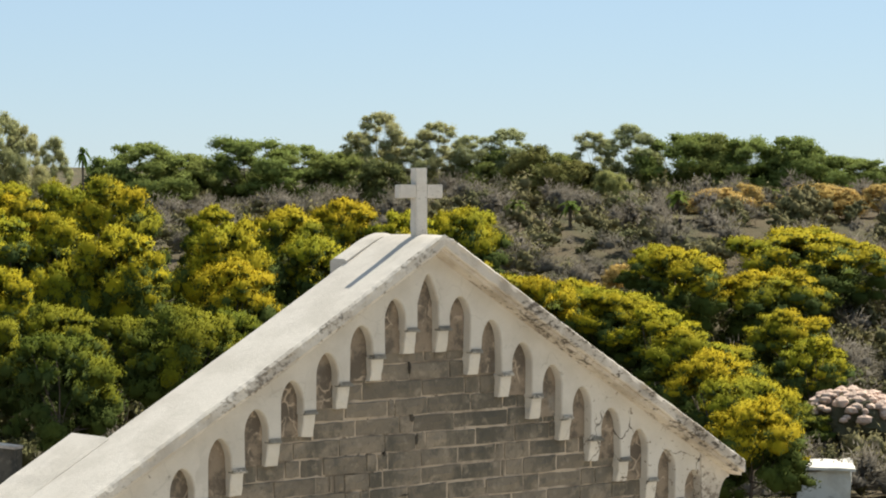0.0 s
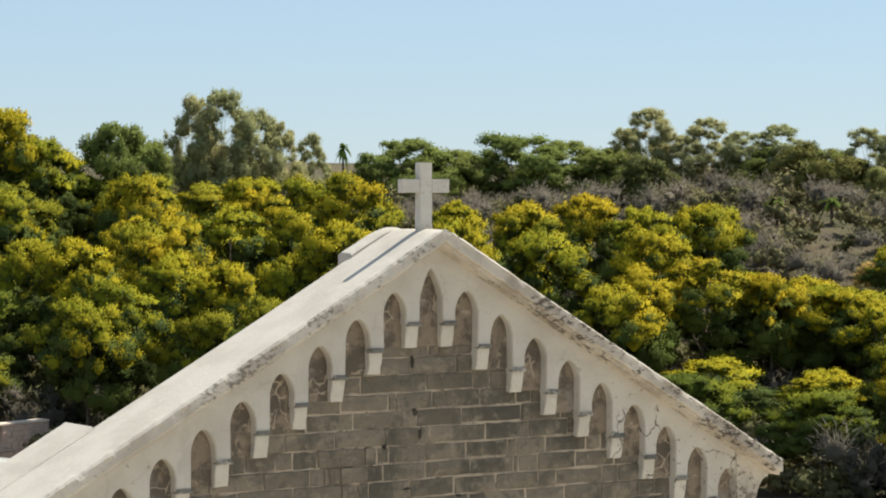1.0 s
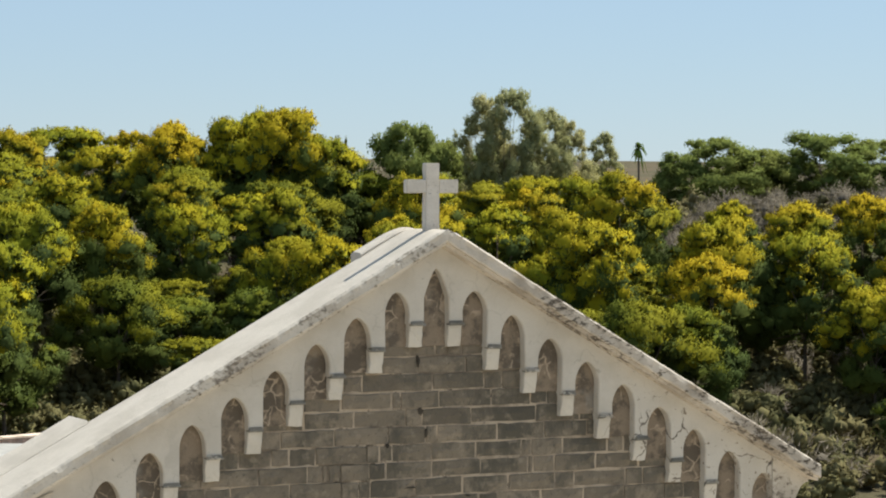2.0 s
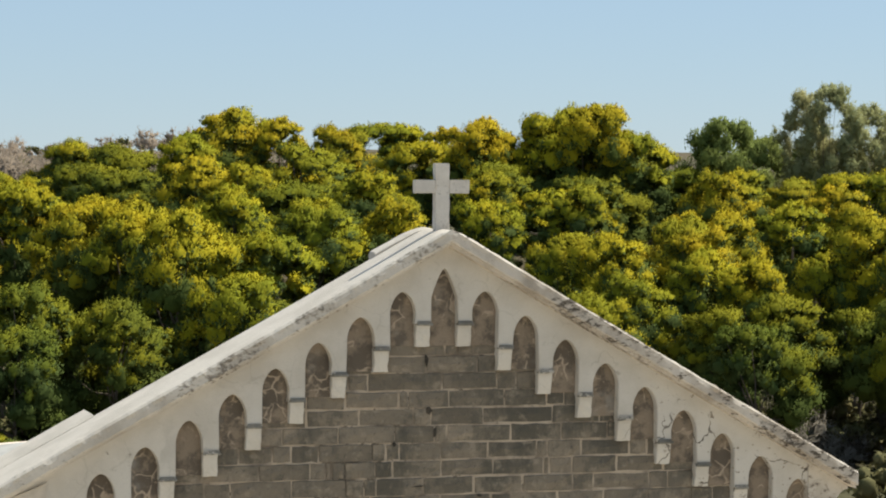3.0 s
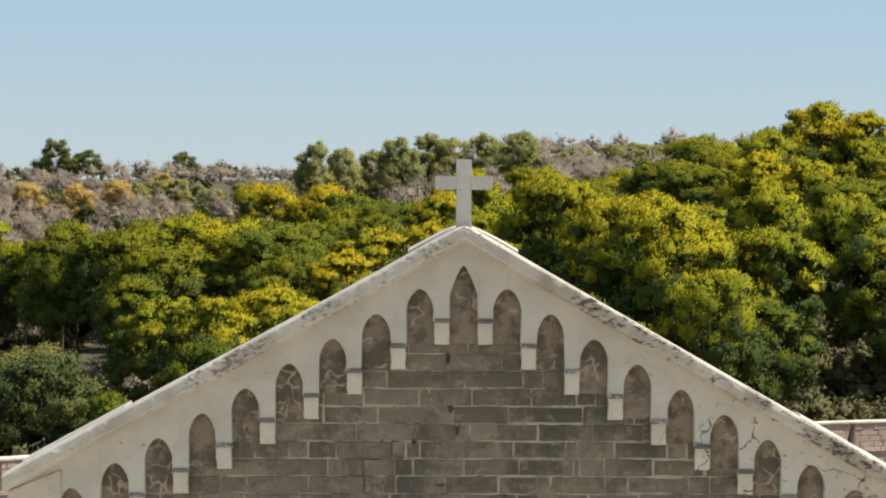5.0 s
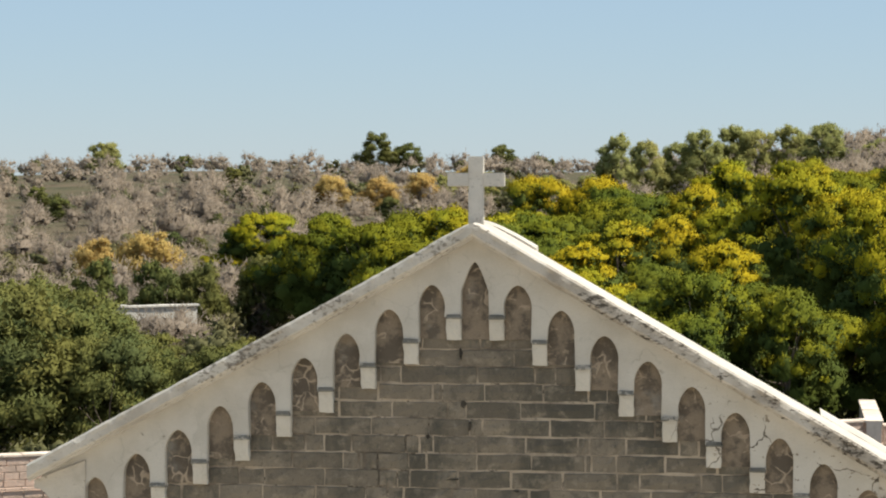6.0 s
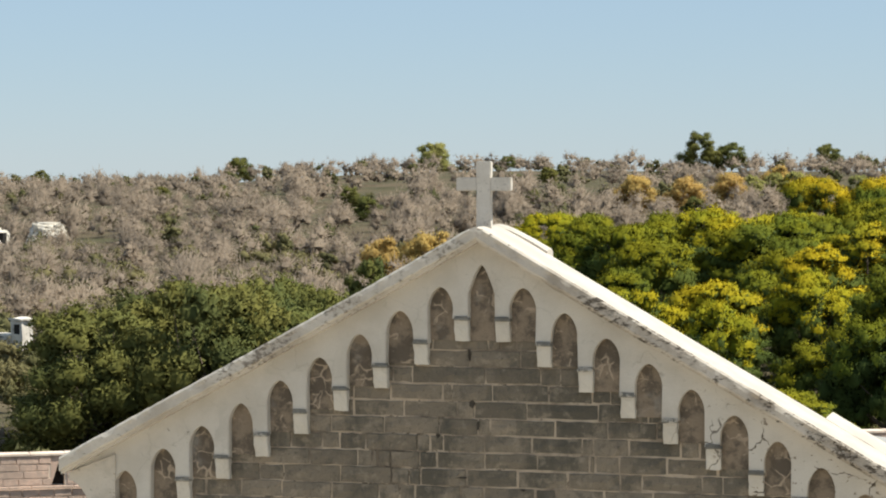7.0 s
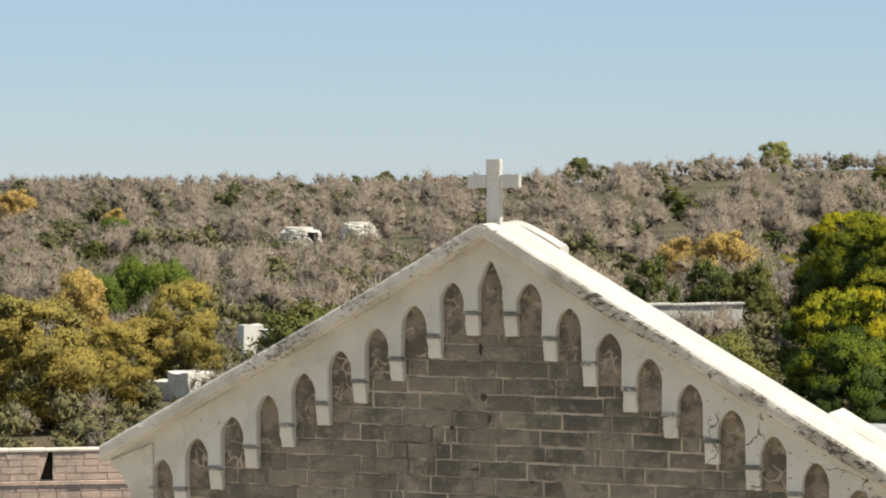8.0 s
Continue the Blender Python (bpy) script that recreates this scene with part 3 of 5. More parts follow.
def build_stair_wall():
    """A parapet that falls away beside a stair, with a square pier at its head and a leaning pole."""
    ob = tagged(new("stair_parapet"), "shaded stone stair parapet with pale sloping cap and pier", "wall")
    a, b = Vector((24.2, 55.0, 0)), Vector((25.9, 51.4, 0))
    for name, wide, up0, up1, mat, lab in (("body", 0.25, -4.0, 0.0, block_stone, ""), ("cap", 0.32, 0.002, 0.11, pale_mortar, "pale sloping cap")):
        bm = bmesh.new()
        side = Vector((b.y - a.y, a.x - b.x, 0)).normalized() * wide
        ring = []
        for p, top in ((a, 0.40), (b, 0.10)):
            for sgn in (-1, 1):
                for up in (up0, up1):
                    ring.append(bm.verts.new((p.x + sgn * side.x, p.y + sgn * side.y, top + up if up > -1 else up)))
        for q in ((0, 1, 3, 2), (4, 6, 7, 5), (0, 2, 6, 4), (1, 5, 7, 3), (0, 4, 5, 1), (2, 3, 7, 6)):
            bm.faces.new([ring[i] for i in q])
        bmesh.ops.recalc_face_normals(bm, faces=bm.faces)
        bmesh.ops.subdivide_edges(bm, edges=bm.edges[:], cuts=3, use_grid_fill=True)
        rough(bm, 1.5, 0.03, wide)
        part(name, bm, mat, ob, lab)
    bm = bmesh.new()
    box(bm, (23.75, 54.9, -4.0), (24.5, 55.6, 0.72), 0.02)
    rough(bm, 1.5, 0.02, 2)
    part("pier", bm, block_stone, ob)
    bm = bmesh.new()
    box(bm, (23.68, 54.83, 0.72), (24.57, 55.67, 0.82), 0.02)
    part("pier_cap", bm, pale_mortar, ob)
    tagged(new("leaning_pole", raw_mesh("leaning_pole", *tube([(22.95, 55.6, -3.2), (23.15, 55.7, -1.3), (23.5, 55.8, 0.75)], [0.08, 0.07, 0.06]), [grey_wood], smooth=True)), "weathered pale wooden pole leaning beside the wall", "pole")

# ---------- plants ----------
NP = np.random.RandomState


def ball(sub):
    bm = bmesh.new()
    bmesh.ops.create_icosphere(bm, subdivisions=sub, radius=1.0)
    v = np.array([x.co for x in bm.verts])
    f = np.array([[w.index for w in q.verts] for q in bm.faces])
    bm.free()
    return v, f


BALL = ball(1)


def unit(v):
    return v / (np.linalg.norm(v, axis=1)[:, None] + 1e-9)


def leaf_cloud(puffs, rs, per, length, width, core=0.8, lift=0.35, subs=7, twigs=False, out=1.22, middle=(0, 0, 0.1), whole=0.0, reach=(0.5, 0.72), sizes=(0.26, 0.60), lit_span=None):
    """A crown as vertices, triangles and soft normals: each puff is a cluster of smaller tufts, every tuft a lumpy
    heart under a coat of fine blades. Over a given height span dark leaf turns bright: sun and shade in colour.
    """
    V, T, N, M, n = [], [], [], [], 0
    bv, bf = BALL
    up = np.array([0, 0, 1.0])
    for c, r in puffs:
        r = np.asarray(r)
        way = rs.normal(size=(subs, 3))
        way[:, 2] = np.abs(way[:, 2]) * 0.9 + way[:, 2] * 0.5 + lift * 0.4
        way = unit(way)
        tufts = [(c, r * 0.8, up)] + [(c + w * r * rs.uniform(*reach), r * rs.uniform(*sizes) * rs.uniform(0.75, 1.3, 3), w) for w in way]
        for i, (tc, tr, w) in enumerate(tufts):
            heart = core if i else core * 0.9
            jit = 1 + rs.uniform(-0.22, 0.22, len(bv))
            V.append(tc + bv * tr * heart * jit[:, None])
            N.append(unit(bv * (1 - whole) + unit(V[-1] - np.array(middle)) * whole) if not twigs else unit(bv * 0.4 + unit(V[-1] - np.array([0, 0, 0.1])) * 0.7))
            T.append(bf + n)
            lit_tuft = True if lit_span is None else rs.uniform() < np.clip((tc[2] + 0.5 * tr[2] - lit_span[0]) / (lit_span[1] - lit_span[0]), 0.02, 1.0)
            M.append(np.full(len(bf), 0 if lit_tuft else 1, dtype=np.int32))
            n += len(bv)
            k = max(5, int(per * tr[0] * tr[2] * (1 if i else 0.5)))
            d = rs.normal(size=(k, 3))
            d[:, 2] += lift * 0.5
            d = unit(d)
            p = tc + d * tr * (heart + (out - heart) * rs.uniform(0.0, 1.0, k) ** 1.4)[:, None]
            nor = unit(d + rs.normal(size=(k, 3)) * 0.3)
            ax = np.cross(nor, rs.normal(size=(k, 3)))
            ax = unit(unit(ax) + d * (1.6 if twigs else 0.55) + up * (0.4 if twigs else 0.15))
            sd = unit(np.cross(ax, nor))
            L = length * rs.uniform(0.6, 1.4, (k, 1))
            W = width * rs.uniform(0.6, 1.4, (k, 1))
            soft = unit(d * (1 - whole) + unit(p - np.array(middle)) * whole + rs.normal(size=(k, 3)) * 0.15) if not twigs else unit(d * 0.3 + unit(p - np.array([0, 0, 0.1])) * 0.7 + up * 0.2 + rs.normal(size=(k, 3)) * 0.15)
            tri = np.stack([p - sd * W * 0.5 - ax * L * 0.4, p + sd * W * 0.5 - ax * L * 0.2, p + ax * L * 0.6], 1)
            g = np.cross(tri[:, 1] - tri[:, 0], tri[:, 2] - tri[:, 0])
            flip = (g * soft).sum(1) < 0
            tri[flip] = tri[flip][:, [1, 0, 2]]
            V.append(tri.reshape(-1, 3))
            N.append(np.repeat(soft, 3, 0))
            T.append(np.arange(3 * k).reshape(-1, 3) + n)
            M.append(np.where(lit_tuft & (d[:, 2] > rs.uniform(-0.45, 0.15, k)), 0, 1).astype(np.int32) if lit_span else np.zeros(k, dtype=np.int32))
            n += 3 * k
    return np.concatenate(V), np.concatenate(T), np.concatenate(N), np.concatenate(M)


def tube(pts, radii, sides=7):
    """A tapered limb along points."""
    V, F = [], []
    for i, (p, r) in enumerate(zip(pts, radii)):
        p = Vector(p)
        d = (Vector(pts[min(i + 1, len(pts) - 1)]) - Vector(pts[max(i - 1, 0)])).normalized()
        u = d.cross(Vector((0.31, 0.9, 0.2))).normalized()
        w = d.cross(u)
        for k in range(sides):
            a = 2 * math.pi * k / sides
            V.append(p + (u * math.cos(a) + w * math.sin(a)) * r)
    for i in range(len(pts) - 1):
        for k in range(sides):
            j = (k + 1) % sides
            F.append((i * sides + k, i * sides + j, (i + 1) * sides + j, (i + 1) * sides + k))
    F.append(tuple(range((len(pts) - 1) * sides, len(pts) * sides)))
    return V, F


build_stair_wall()


def joined(pieces):
    V, F = [], []
    for v, f in pieces:
        n = len(V)
        V += list(v)
        F += [tuple(i + n for i in q) for q in f]
    return V, F


def make_tree(name, seed, height, radius, leaf, label, category, style):
    """A tree standing at the origin: tapered trunk with limbs and a crown of separate leafy puffs with gaps."""
    rs = NP(seed)
    rnd = random.Random(seed)
    tree = tagged(new(name), label, category)
    puffs = []
    limbs = []
    lean = (rnd.uniform(-0.5, 0.5), rnd.uniform(-0.5, 0.5))
    fork = height * style["fork"]
    trunk_pts = [(lean[0] * t * t, lean[1] * t * t, fork * t - 0.3 * (t == 0)) for t in (0, 0.35, 0.7, 1.0)]
    r0 = height * style["girth"]
    limbs.append(tube(trunk_pts, [r0, r0 * 0.8, r0 * 0.7, r0 * 0.6], 8))
    start = Vector(trunk_pts[-1])
    base_z = height * style["skirt"]
    for i in range(style["puffs"]):
        u = (i + 0.5) / style["puffs"]
        ang = i * 2.39996 + rnd.uniform(-0.4, 0.4)
        # spread over a dome: fuller at mid height, narrower at the top
        zz = base_z + (height - base_z) * (u ** style["rise"])
        prof = math.sqrt(max(0.0, 1 - ((zz - base_z) / (height - base_z + 0.001)) ** style["dome"])) * (0.75 + 0.25 * min(1, 3 * u))
        rad = radius * prof * math.sqrt(rnd.uniform(*style.get("fill", (0.3, 1.0))))
        pr = radius * style["puff"] * rnd.uniform(0.7, 1.35) * (0.75 + 0.4 * (1 - u))
        zz = min(zz, height - pr * 0.6)
        c = np.array([lean[0] + rad * math.cos(ang), lean[1] + rad * math.sin(ang), zz + rnd.uniform(-0.2, 0.2)])
        puffs.append((c, (pr, pr, pr * style["flat"])))
        if i % style["limb_step"] == 0:
            e = Vector(c)
            m = start.lerp(e, 0.5) + Vector((rnd.uniform(-0.3, 0.3), rnd.uniform(-0.3, 0.3), -0.15 * (e - start).length))
            s = Vector(trunk_pts[2]).lerp(start, rnd.random())
            limbs.append(tube([s, m, e], [r0 * 0.38, r0 * 0.25, r0 * 0.08], 5))
    V, F = joined(limbs)
    child("trunk", raw_mesh(name + "_trunk", V, F, [bark], smooth=True), tree)
    V, F, N, M = leaf_cloud(puffs, rs, style["per"], style["leaf"][0], style["leaf"][1], style.get("core", 0.72), style.get("lift", 0.35), style.get("subs", 7), False, style.get("out", 1.22), (lean[0], lean[1], height * 0.5), style.get("whole", 0.42), style.get("reach", (0.5, 0.72)), style.get("sizes", (0.26, 0.60)), (base_z + 0.34 * (height - base_z), base_z + 0.86 * (height - base_z)) if style.get("shade_leaf") else None)
    shade_leaf = style.get("shade_leaf")
    child("crown", raw_mesh(name + "_crown", V.tolist(), F.tolist(), [leaf, shade_leaf] if shade_leaf else [leaf], M if shade_leaf else None, True, N), tree)
    return tree


PINE = dict(fork=0.55, girth=0.022, skirt=0.34, puffs=24, rise=0.75, dome=2.3, puff=0.33, flat=0.66, limb_step=3, per=540, leaf=(0.20, 0.08), core=0.66, lift=0.6, subs=9, reach=(0.55, 0.82), sizes=(0.24, 0.56), whole=0.66, out=1.2, fill=(0.04, 0.95), shade_leaf=shaded_needles)
BROAD = dict(fork=0.4, girth=0.02, skirt=0.04, whole=0.5, puffs=24, rise=0.8, dome=2.4, puff=0.36, flat=0.8, limb_step=3, per=520, leaf=(0.20, 0.09), core=0.50, lift=0.5, subs=8)
TALL = dict(fork=0.5, girth=0.011, skirt=0.28, puffs=34, rise=0.85, dome=2.4, puff=0.32, flat=0.95, limb_step=4, per=430, leaf=(0.20, 0.08), core=0.42, lift=0.1, subs=8)
BUSH = dict(fork=0.3, girth=0.02, skirt=0.10, puffs=18, rise=0.8, dome=1.8, puff=0.42, flat=0.85, limb_step=4, per=520, leaf=(0.19, 0.085), core=0.50, subs=7)


def scatter(masters, spots, group):
    """Stand copies of the first trees on the ground; each first one takes a place too."""
    for ob in masters:
        tagged(ob, group=group)
    n = len(masters)
    for i in range(len(spots) - 1, -1, -1):
        x, y, s, turn, zs, off = spots[i]
        m = Matrix.LocRotScale((x, y, land(x, y) - 0.15 + off), Euler((0, 0, turn)), (s, s, s * zs))
        if i < n:
            masters[i].matrix_basis = m
        else:
            copy_thing(masters[i % n], m)


def field(seed, x0, x1, y0, y1, gap, inside):
    """Spots in a stretch of land, none nearer to another than gap."""
    rnd = random.Random(seed)
    got = []
    for _ in range(6000):
        x, y = rnd.uniform(x0, x1), rnd.uniform(y0, y1)
        if inside(x, y) and all((x - a) ** 2 + (y - b) ** 2 > gap * gap for a, b in got):
            got.append((x, y))
    return sorted(got, key=lambda p: p[1])


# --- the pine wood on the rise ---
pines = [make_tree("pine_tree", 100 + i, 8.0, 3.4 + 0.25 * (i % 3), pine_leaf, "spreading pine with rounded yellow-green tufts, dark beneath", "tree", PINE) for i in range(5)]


def in_pinewood(x, y):
    """The wood: its left edge runs aslant up the slope, its right edge gives way to open scrub."""
    near = max(50.0, 15.5 + 0.566 * (x + 62)) if x < 6 else (60.5 + 0.26 * (x - 8) if x < 32 else (54 if x < 45 else 42))
    if y < near or y > 122 or x < 19.2 - 0.275 * (y + 37.9):
        return False
    a, d = math.degrees(math.atan2(x + 26, y + 29)), math.hypot(x + 26, y + 29)
    return d < 165 - 28 * ss(a, 27, 32) - 21 * ss(a, 36, 42.5)


# place, height of the top and half width of the crowns, row by row up the slope
EDGE_PINES = [(68.8, 50.0, 2.5, 1.7), (-11.5, 50.0, 2.2, 1.1), (63.5, 52.0, 2.7, 2.0), (28.0, 52.0, 4.6, 1.4), (56.5, 52.0, 1.6, 1.6), (71.0, 54.0, 3.4, 1.7), (35.4, 54.0, 5.0, 1.8), (37.9, 54.0, 4.9, 1.4), (52.1, 54.0, 2.2, 2.1), (1.1, 55.5, 4.6, 1.2), (-8.4, 56.0, 3.5, 1.5), (4.8, 57.0, 5.3, 1.4)]
FRONT_PINES = [(73.5, 58.0, 5.7, 1.9), (58.8, 58.0, 5.8, 1.4), (1.9, 58.0, 6.1, 1.6), (29.1, 58.0, 4.6, 1.2), (32.2, 58.0, 5.2, 1.7), (35.2, 58.0, 4.8, 1.5), (49.6, 58.0, 5.3, 1.7), (64.6, 58.0, 4.9, 2.0), (80.3, 60.0, 7.7, 3.0), (42.5, 60.0, 6.8, 1.6), (10.1, 60.0, 6.2, 1.2), (24.8, 60.0, 5.2, 1.0), (56.2, 60.0, 6.4, 2.0), (60.0, 60.0, 5.6, 1.6), (52.2, 60.0, 6.2, 1.4), (69.8, 60.0, 7.0, 2.1), (27.3, 62.0, 5.8, 1.3), (-6.0, 62.0, 4.5, 1.3), (39.8, 64.0, 8.1, 1.9), (33.7, 64.0, 6.5, 1.3), (50.1, 64.0, 7.7, 2.0), (57.1, 64.0, 7.7, 1.9), (-9.6, 64.0, 4.8, 1.7)]
LOWER_PINES = [(8.6, 66.0, 8.4, 1.9), (31.7, 66.0, 6.9, 1.6), (38.0, 66.0, 6.9, 1.7), (46.2, 66.0, 8.3, 1.8), (-11.9, 66.0, 4.7, 1.8), (28.8, 68.0, 7.4, 1.6), (-6.9, 68.0, 5.1, 2.0), (13.8, 70.0, 7.6, 1.3), (33.0, 70.0, 8.0, 1.5), (61.3, 70.0, 8.7, 1.9), (65.2, 70.0, 8.8, 1.6), (-3.7, 70.0, 5.5, 1.7), (27.7, 72.0, 7.5, 1.3), (12.0, 72.0, 6.9, 1.7), (33.9, 74.0, 8.3, 1.7), (36.7, 74.0, 8.3, 1.6), (56.5, 74.0, 9.0, 1.9), (68.0, 74.0, 8.9, 1.7)]
MIDDLE_PINES = [(8.9, 75.0, 8.7, 1.4), (40.4, 76.0, 8.8, 2.0), (44.0, 76.0, 8.6, 1.8), (61.6, 76.0, 9.4, 1.8), (7.5, 80.0, 8.8, 2.1), (18.3, 80.0, 8.8, 1.7), (56.1, 80.0, 9.0, 1.5), (49.3, 80.0, 10.4, 1.6), (2.1, 80.0, 6.4, 1.7), (10.7, 80.0, 7.8, 1.9), (22.7, 82.0, 8.7, 1.6), (46.0, 82.0, 9.6, 1.6), (51.8, 82.0, 9.6, 1.6), (15.4, 84.0, 9.5, 1.6), (27.5, 84.0, 8.9, 1.5), (50.3, 84.0, 10.2, 1.6), (-5.1, 84.0, 6.1, 2.1), (7.6, 84.0, 7.2, 1.6)]
UPPER_PINES = [(34.6, 88.0, 9.6, 1.7), (5.8, 88.0, 9.7, 1.8), (42.1, 88.0, 10.2, 1.8), (32.5, 90.0, 9.3, 1.9), (31.0, 92.0, 10.2, 1.6), (47.7, 92.0, 10.0, 2.0), (51.1, 92.0, 10.4, 1.9), (45.0, 94.0, 10.3, 1.9), (-3.7, 96.0, 6.9, 2.3), (-1.3, 96.0, 7.2, 1.9), (2.2, 96.0, 7.8, 1.9), (40.5, 97.0, 12.7, 1.6), (25.4, 97.0, 10.1, 2.0), (19.4, 98.0, 10.6, 2.0), (8.2, 98.0, 8.6, 1.9), (10.6, 98.0, 8.9, 1.8)]
DOME_PINES = [(38.9, 99.0, 14.2, 2.4), (36.6, 100.0, 13.8, 2.1), (23.3, 100.0, 11.6, 2.5), (16.2, 100.0, 10.9, 2.3), (33.1, 101.0, 13.3, 1.4), (30.3, 104.0, 12.1, 2.1), (27.5, 110.0, 12.9, 1.7), (33.4, 110.0, 12.9, 1.5), (0.1, 110.0, 8.7, 1.8), (18.6, 112.0, 12.5, 1.8), (30.9, 112.0, 13.3, 2.5), (-13.2, 112.0, 7.3, 3.1), (24.4, 114.0, 13.5, 2.0), (21.6, 116.0, 14.0, 2.6), (1.9, 118.0, 10.2, 2.5)]
FAR_PINES = [(5.7, 130.0, 10.2, 2.2), (-16.0, 130.0, 6.2, 2.8), (18.0, 150.0, 12.4, 2.5), (20.8, 150.0, 12.1, 1.6), (-12.7, 150.0, 9.0, 2.7), (-8.2, 150.0, 9.0, 2.9), (-22.5, 150.0, 4.4, 2.5), (-32.2, 160.0, 2.1, 2.6), (-28.1, 162.0, 5.1, 3.5), (-40.1, 168.0, 2.7, 2.1), (-37.3, 170.0, 6.0, 3.0)]
SLOPE_PINES = [(62.0, 59.5, 5.5, 1.8), (62.2, 57.8, 5.2, 1.9), (62.8, 56.4, 5.0, 2.0), (62.2, 53.4, 4.3, 1.9), (59.3, 49.2, 3.6, 1.8), (49.2, 38.7, 3.5, 1.7), (43.4, 32.3, 3.1, 1.6), (40.6, 29.3, 2.5, 1.4), (75.2, 66.0, 6.9, 1.8), (74.5, 63.8, 6.5, 1.6), (84.4, 63.1, 7.8, 2.2), (85.6, 61.7, 7.1, 2.0), (76.3, 58.0, 5.7, 1.6), (65.3, 47.6, 3.0, 1.5), (69.1, 52.5, 4.0, 1.7)]

PINES = SLOPE_PINES + EDGE_PINES + FRONT_PINES + LOWER_PINES + MIDDLE_PINES + UPPER_PINES + DOME_PINES + FAR_PINES


def stand(x, y, top, wide, rnd, tall=8.2, girth=3.6, spread=1.35):
    """Place, girth and height of a tree whose top reaches a given height."""
    high = max(2.2, top - land(x, y)) / tall
    s = max(wide * spread / girth, high / 1.45)
    return (x, y, s, rnd.uniform(0, 6.28), high / s, 0)


def canopy(x, y):
    """Height of the treetops round a place, from the crowns that stand near it."""
    w = [(1 / (1 + (x - a) ** 2 + (y - b) ** 2) ** 1.5, c) for a, b, c, _ in PINES]
    return sum(u * c for u, c in w) / sum(u for u, c in w)


rnd = random.Random(11)
spots, shade_spots = [], []
for x, y, top, wide in PINES:
    if y < 125:
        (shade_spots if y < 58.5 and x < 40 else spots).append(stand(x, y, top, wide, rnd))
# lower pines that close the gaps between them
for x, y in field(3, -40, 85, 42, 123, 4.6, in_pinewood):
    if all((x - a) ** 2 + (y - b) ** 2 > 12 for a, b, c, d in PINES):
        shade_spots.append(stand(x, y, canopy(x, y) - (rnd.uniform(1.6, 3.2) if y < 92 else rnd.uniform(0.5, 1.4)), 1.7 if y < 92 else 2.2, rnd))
scatter(pines, spots, "pines of the wood")
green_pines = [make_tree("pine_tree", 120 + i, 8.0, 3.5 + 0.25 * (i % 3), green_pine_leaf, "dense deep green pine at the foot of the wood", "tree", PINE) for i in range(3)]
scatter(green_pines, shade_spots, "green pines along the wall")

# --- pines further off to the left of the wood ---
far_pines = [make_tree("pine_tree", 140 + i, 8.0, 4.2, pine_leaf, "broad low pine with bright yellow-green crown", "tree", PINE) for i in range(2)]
spots = [stand(x, y, top, wide, rnd, 8.2, 4.2, 1.2) for x, y, top, wide in FAR_PINES]
for x, y in field(17, -42, 16, 124, 178, 6.4, lambda x, y: x > 19 - 0.275 * (y + 37.9)):
    if all((x - a) ** 2 + (y - b) ** 2 > 14 for a, b, c, d in PINES):
        spots.append(stand(x, y, canopy(x, y) - rnd.uniform(0.8, 1.8), 2.2, rnd, 8.2, 4.2, 1.2))
scatter(far_pines, spots, "pines at the edge of the scrub")

# --- trees that make the skyline: place, height of the top, half width ---
TALL_SPOTS = [(53.1, 102.0, 14.7, 1.5), (54.0, 100.5, 15.3, 1.5), (56.8, 101.0, 14.2, 1.3), (58.9, 102.0, 13.6, 1.4), (62.3, 104.0, 12.8, 1.0)]
AIRY_SPOTS = [(100.2, 118.0, 15.6, 2.1), (98.3, 118.0, 14.1, 1.5), (104.2, 116.0, 14.9, 2.1), (102.3, 116.0, 13.5, 1.7), (105.8, 114.0, 13.9, 2.1), (107.9, 112.0, 14.4, 2.1), (114.9, 110.0, 14.2, 1.9), (116.5, 108.0, 14.6, 2.4)]
DARK_SPOTS = [(49.0, 104.0, 13.4, 0.8), (53.4, 108.0, 12.4, 1.2), (55.9, 108.0, 11.8, 1.2), (81.5, 122.0, 13.1, 2.8), (85.2, 122.0, 12.5, 2.2), (78.6, 122.0, 12.1, 1.6), (90.5, 120.0, 13.5, 3.1), (94.6, 120.0, 13.1, 2.9), (96.5, 118.0, 12.7, 1.9), (88.9, 122.0, 11.6, 1.4), (106.0, 113.0, 12.7, 1.9), (111.8, 112.0, 12.6, 2.3), (117.8, 104.0, 14.1, 2.8), (119.3, 102.0, 13.9, 2.3), (120.8, 100.0, 13.6, 2.5), (122.9, 98.0, 13.7, 2.5), (124.9, 98.0, 13.2, 2.1), (127.1, 96.0, 12.3, 2.1), (129.5, 95.0, 12.1, 1.9)]
RIDGE_SPOTS = [(-16.0, 290.0, 13.8, 2.1), (-12.3, 296.0, 13.3, 2.2), (-8.4, 300.0, 13.0, 2.2), (-4.8, 295.0, 14.4, 2.4), (-1.9, 300.0, 15.3, 2.2), (1.8, 300.0, 14.6, 2.4), (6.2, 300.0, 15.1, 2.4), (10.4, 296.0, 15.5, 2.4), (18.2, 305.0, 13.6, 2.1), (24.5, 300.0, 14.0, 2.2), (28.2, 300.0, 13.9, 2.1), (21.5, 170.0, 13.0, 1.4)]

tall = [make_tree("tall_tree", 160 + i, 11.0, 3.0, tall_leaf, "tall airy grey-green tree on the skyline", "tree", TALL) for i in range(4)]
scatter(tall, [stand(x, y, top, wide, rnd, 10.9, 3.2, 1.1) for x, y, top, wide in TALL_SPOTS + AIRY_SPOTS], "skyline trees")

